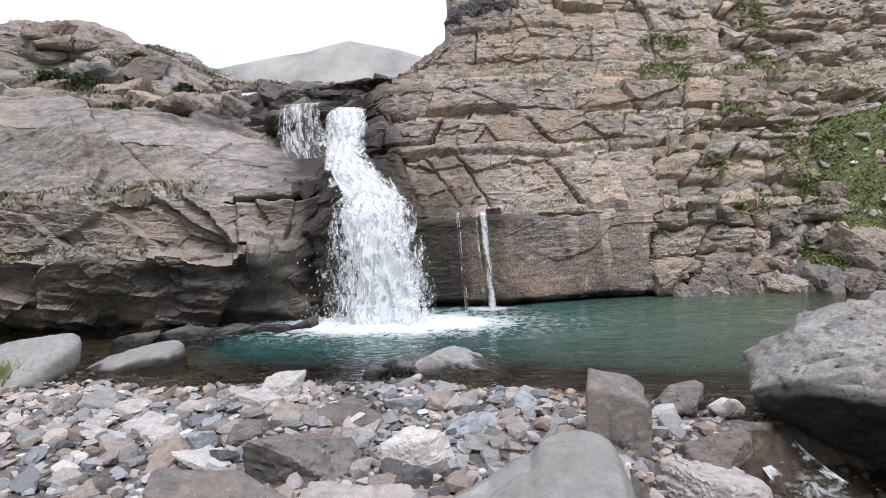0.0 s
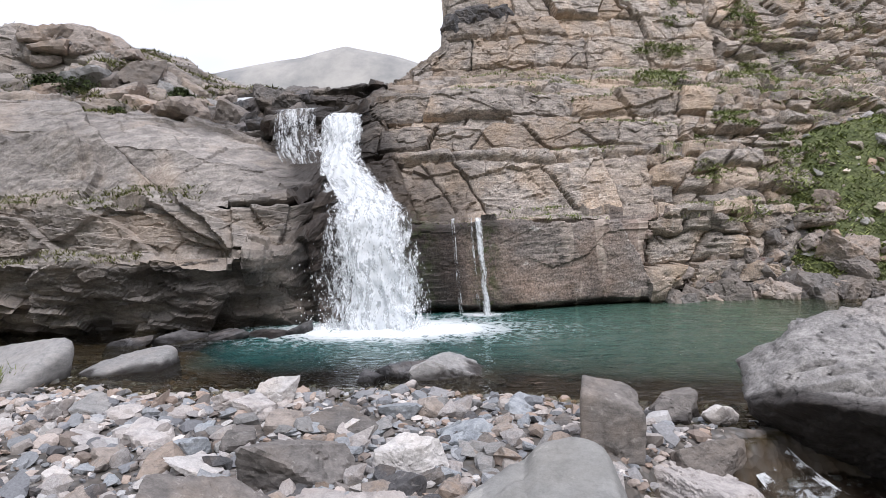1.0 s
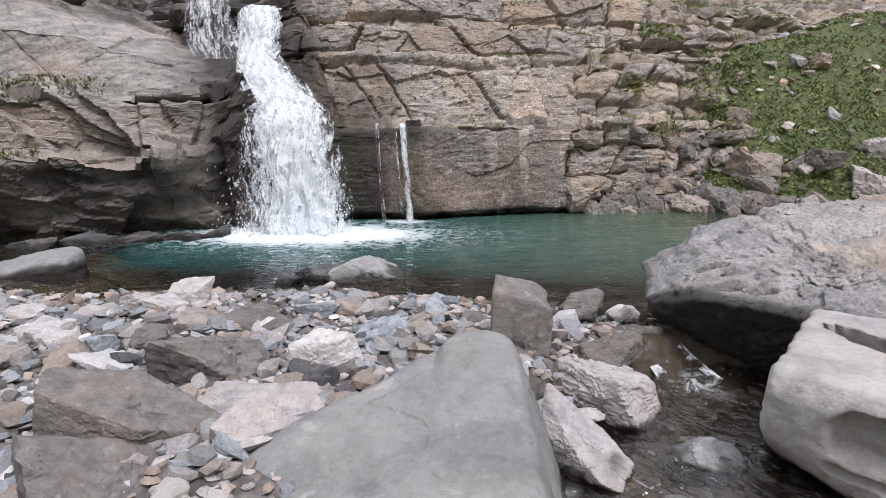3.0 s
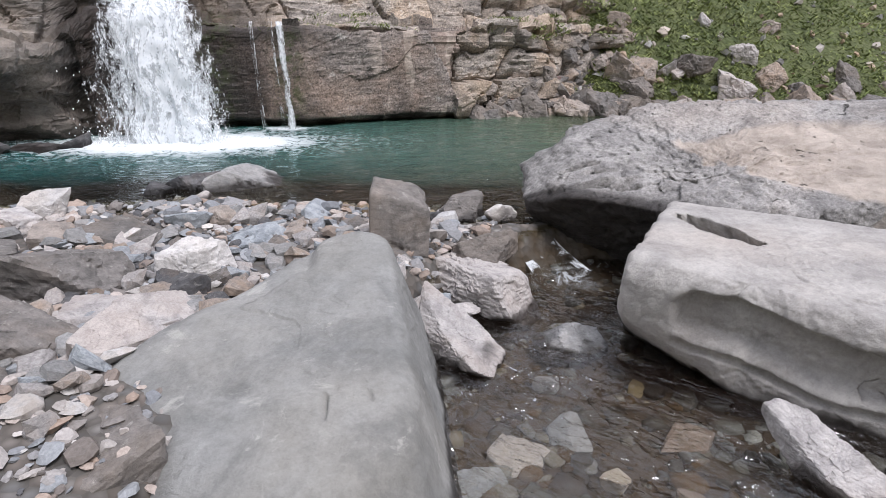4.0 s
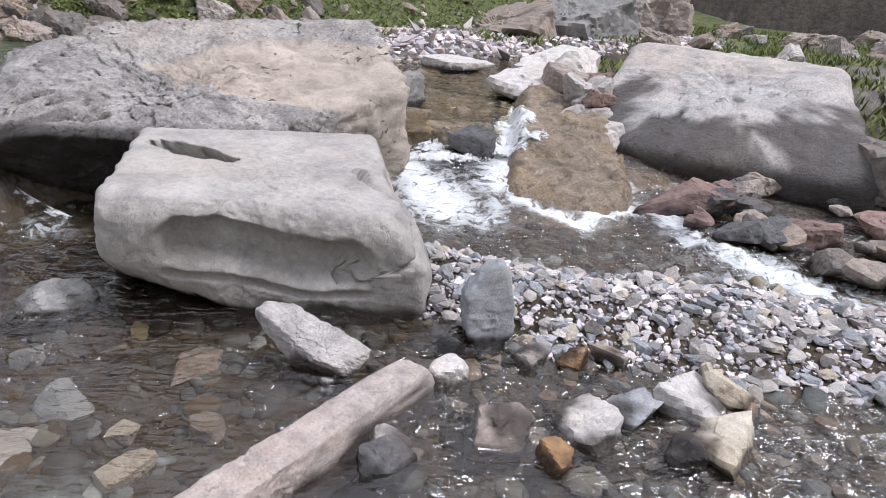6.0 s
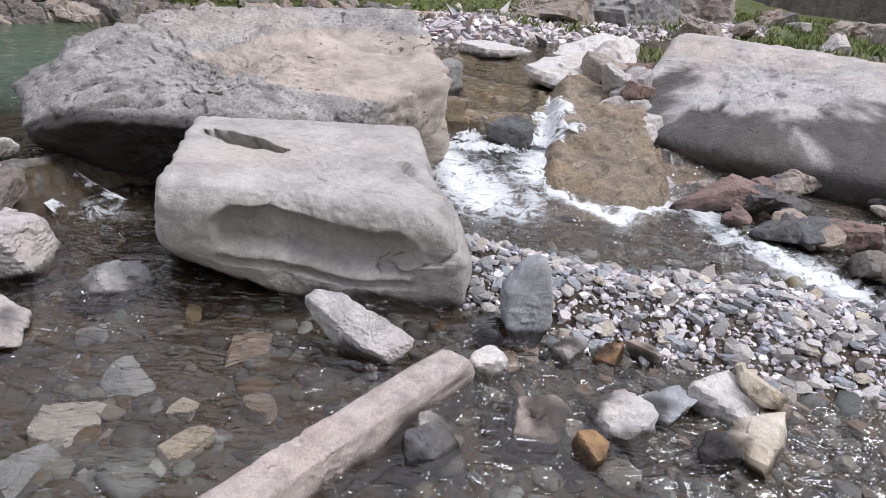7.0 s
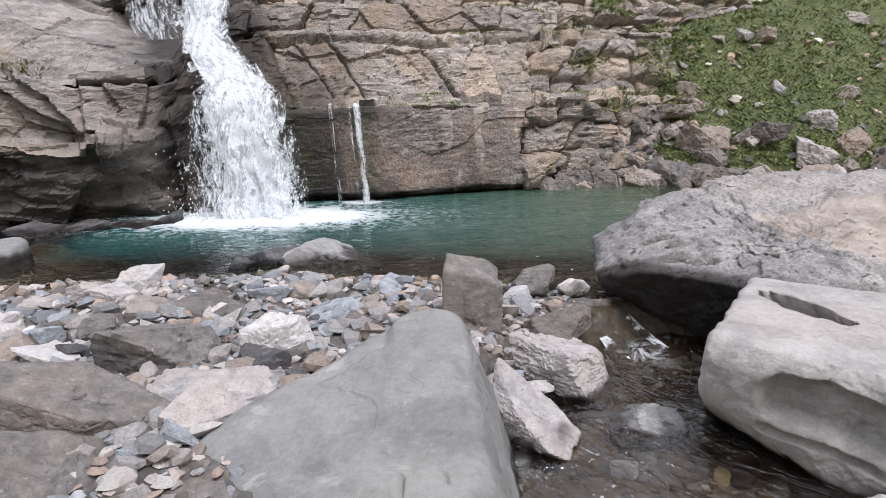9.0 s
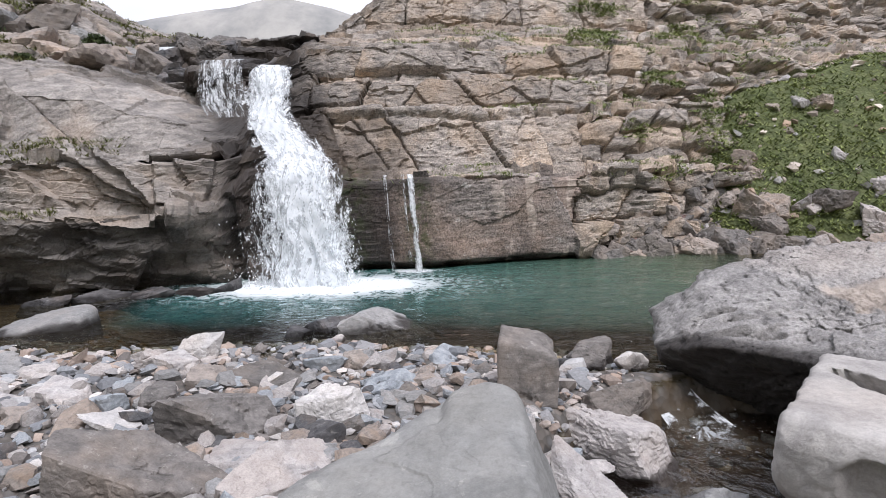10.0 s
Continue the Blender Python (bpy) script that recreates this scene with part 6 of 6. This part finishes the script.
tuft_pts = cliff_points(60000, 81, lambda p, q: (q[:, 2] > 0.55) & (p[:, 0] > -0.6) & (p[:, 2] > 1.5) & (vnoise(p * 1.3, 8) + 0.05 * p[:, 0] > 0.2))
bv, bf = blades(tuft_pts[:4500], np.random.default_rng(82), 0.07, 0.010, 7, 0.06, 0.9)
thing("ledge_grass", mesh_of("ledge_grass", bv, bf, M_GRASS), "green grass tufts growing on the rock ledges", "grass", kind="stuff")
tuft_pts = cliff_points(90000, 85, lambda p, q: (p[:, 0] > np.interp(p[:, 2], [1.4, 3.0, 4.0, 5.0, 7.0], [4.6, 4.0, 5.0, 3.0, 5.0])) & (p[:, 2] > 1.4) & (p[:, 0] < 13) & (fbm(p * np.array([1.1, 1.1, 2.2]), 3, 87) > 0.28))
bv, bf = blades(tuft_pts[:6500], np.random.default_rng(86), 0.06, 0.016, 8, 0.09, 1.5)
thing("ledge_grass", mesh_of("ledge_grass", bv, bf, M_GRASS), "green grass growing between the broken blocks of the cliff", "grass", kind="stuff")
tuft_pts = cliff_points(60000, 83, lambda p, q: (q[:, 2] > 0.5) & (p[:, 0] < -3.5) & (((p[:, 2] > 1.2) & (p[:, 2] < 1.45) & (p[:, 0] < -5)) | ((p[:, 2] > 2.0) & (p[:, 2] < 2.4) & (p[:, 0] < -4.3))))
bv, bf = blades(tuft_pts[:1800], np.random.default_rng(84), 0.06, 0.009, 8, 0.05, 0.9)
thing("ledge_grass", mesh_of("ledge_grass", bv, bf, M_DRYGRASS), "yellowish grass tufts along the grey ledges", "grass", kind="stuff")


tuft_pts = cliff_points(60000, 88, lambda p, q: (p[:, 0] < -5.3) & (p[:, 2] > 3.7) & (p[:, 1] > 11) & (fbm(p * np.array([0.9, 0.9, 1.8]), 3, 89) > 0.22))
bv, bf = blades(tuft_pts[:4200], np.random.default_rng(90), 0.08, 0.014, 7, 0.08, 1.1)
thing("ledge_grass", mesh_of("ledge_grass", bv, bf, M_DRYGRASS), "olive grass and low plants between the upper rocks", "grass", kind="stuff")


def shrub(x, y, z, w, h, seed):
    r = np.random.default_rng(seed)
    n = 700
    d = r.normal(0, 1, (n, 3))
    d /= np.linalg.norm(d, axis=1)[:, None]
    rad = r.uniform(0.25, 1, n) ** 0.5 * (0.75 + 0.35 * vnoise(d * 2.5 + seed, seed))
    c = d * rad[:, None] * np.array([w / 2, w / 2.6, h / 2]) + np.array([0, 0, h * 0.3])
    a, b = r.normal(0, 1, (n, 3)), r.normal(0, 1, (n, 3))
    a *= (0.045 / np.linalg.norm(a, axis=1))[:, None]
    b *= (0.03 / np.linalg.norm(b, axis=1))[:, None]
    v = np.stack([c - a, c + b, c + a, c - b], 1).reshape(-1, 3)
    return thing("shrub", mesh_of("shrub", v, np.arange(4 * n).reshape(n, 4), M_SHRUB, flat=True), "low dark green shrub between the grey rocks", "shrub", (x, y, z), group="shrubs among the rocks")


for k, (x, y, z, w, h) in enumerate(((-9.0, 12.2, 4.6, 1.5, 0.7), (-8.4, 12.1, 4.1, 0.8, 0.8), (-6.65, 12.6, 4.45, 0.7, 0.4), (-9.6, 12.2, 4.8, 0.9, 0.5), (-7.6, 11.6, 3.9, 0.8, 0.5))):
    shrub(x, y, z, w, h, 500 + k)
r_ = np.random.default_rng(97)
for k in range(46):
    x, row = r_.uniform(-10.8, -4.3), r_.uniform(11.2, 14.6)
    at = CLIFF_V[np.argmin(np.abs(CLIFF_S * 17 - row)), np.argmin(np.abs(CLIFF_X - x))]
    w = r_.uniform(0.4, 1.35)
    slab("rock", "grey weathered block lying above the cliff slab", (at[0], at[1], at[2] + 0.04), (w * 0.5, w * r_.uniform(0.3, 0.45), w * r_.uniform(0.14, 0.26)), r_.uniform(-30, 30), r_.choice(["tan", "brown", "grey", "tan"] if x < -6.3 else ["brown", "dark", "dark"]), 600 + k,
         (r_.normal(0, 6), r_.normal(0, 8)), 0.07, 0.05, 44, 4, 6, "rock", "boulders above the slab")
r_ = np.random.default_rng(93)
for k in range(26):
    x, y = 13 + 22 * r_.uniform(0, 1), r_.uniform(-3, 9.5)
    w = r_.uniform(0.4, 1.0) * (0.6 + 0.05 * x)
    loose_rock(x, y, 0.08 + w * 0.08, w, r_.choice(["tan", "tan", "brown", "pale"]), 1000 + k, "tan weathered boulder on the grassy flat", "boulders on the flat")
tx, ty = r_.uniform(11, 36, 5000), r_.uniform(-5, 10.5, 5000)
keep = vnoise(np.stack([tx, ty, tx * 0], 1) * 0.7, 9) + 0.04 * (tx - 16) > 0
bv, bf = blades(np.stack([tx, ty, bed_height(tx, ty)], 1)[keep], r_, 0.22, 0.03, 4, 0.15, 0.7)
thing("flat_grass", mesh_of("flat_grass", bv, bf, M_GRASS), "green grass tufts on the flat beyond the gravel", "grass", kind="stuff")
r_ = np.random.default_rng(91)
for k in range(44):
    x = r_.uniform(6.8, 9.4)
    y = r_.uniform(-1.4, 0.75) + 0.3 * (x - 7)
    w = r_.uniform(0.14, 0.45)
    slab("rock", "wet reddish-brown rock at the stream's far edge", (x, y, -0.2 + w * 0.06), (w * 0.5, w * r_.uniform(0.3, 0.5), w * r_.uniform(0.15, 0.3)), r_.uniform(0, 360), r_.choice(["brown", "red", "red", "tan", "dark"]), 800 + k, (r_.normal(0, 9), r_.normal(0, 9)), 0.07, 0.03, 40, 4 if w > 0.3 else 3, 6, "rock", "rocks along the far stream edge")
for k, (x, y, z, w, tone) in enumerate(((-6.6, 14.2, 4.5, 1.0, "grey"), (-5.25, 14.3, 4.5, 0.9, "brown"), (-5.9, 13.9, 4.15, 1.1, "dark"), (-4.7, 14.2, 4.5, 1.0, "brown"))):
    loose_rock(x, y, z, w, tone, 900 + k, "dark wet boulder beside the upper fall", "boulders above the slab", 8)
for k, (x, y, z, w) in enumerate(((-0.45, 16.4, 6.85, 1.0), (-0.9, 16.3, 6.6, 0.8), (0.2, 16.5, 6.9, 0.8))):
    loose_rock(x, y, z, w, "dark", 920 + k, "dark lichened boulder on the cliff's rim", "boulders on the rim", 8)
for k, (x, y, w) in enumerate(((-4.3, 8.0, 0.8), (-3.7, 8.2, 0.9), (-3.1, 8.4, 0.8), (-4.9, 7.75, 0.7), (-2.7, 8.6, 0.5))):
    slab("foot_slab", "low dark wet slab at the foot of the grey cliff", (x, y, -0.05), (w * 0.5, w * 0.3, 0.11), 8 * k - 15, "dark", 930 + k, (4, -6), sub=4, group="wet slabs at the cliff foot")
r_ = np.random.default_rng(95)
bv, bf = blades(np.stack([r_.normal(-4.95, 0.12, 60), r_.normal(5.25, 0.12, 60), np.full(60, 0.06)], 1), r_, 0.22, 0.008, 6, 0.03, 0.5)
thing("grass_tuft", mesh_of("grass_tuft", bv, bf, M_GRASS), "green grass tuft beside the shore boulder", "grass")
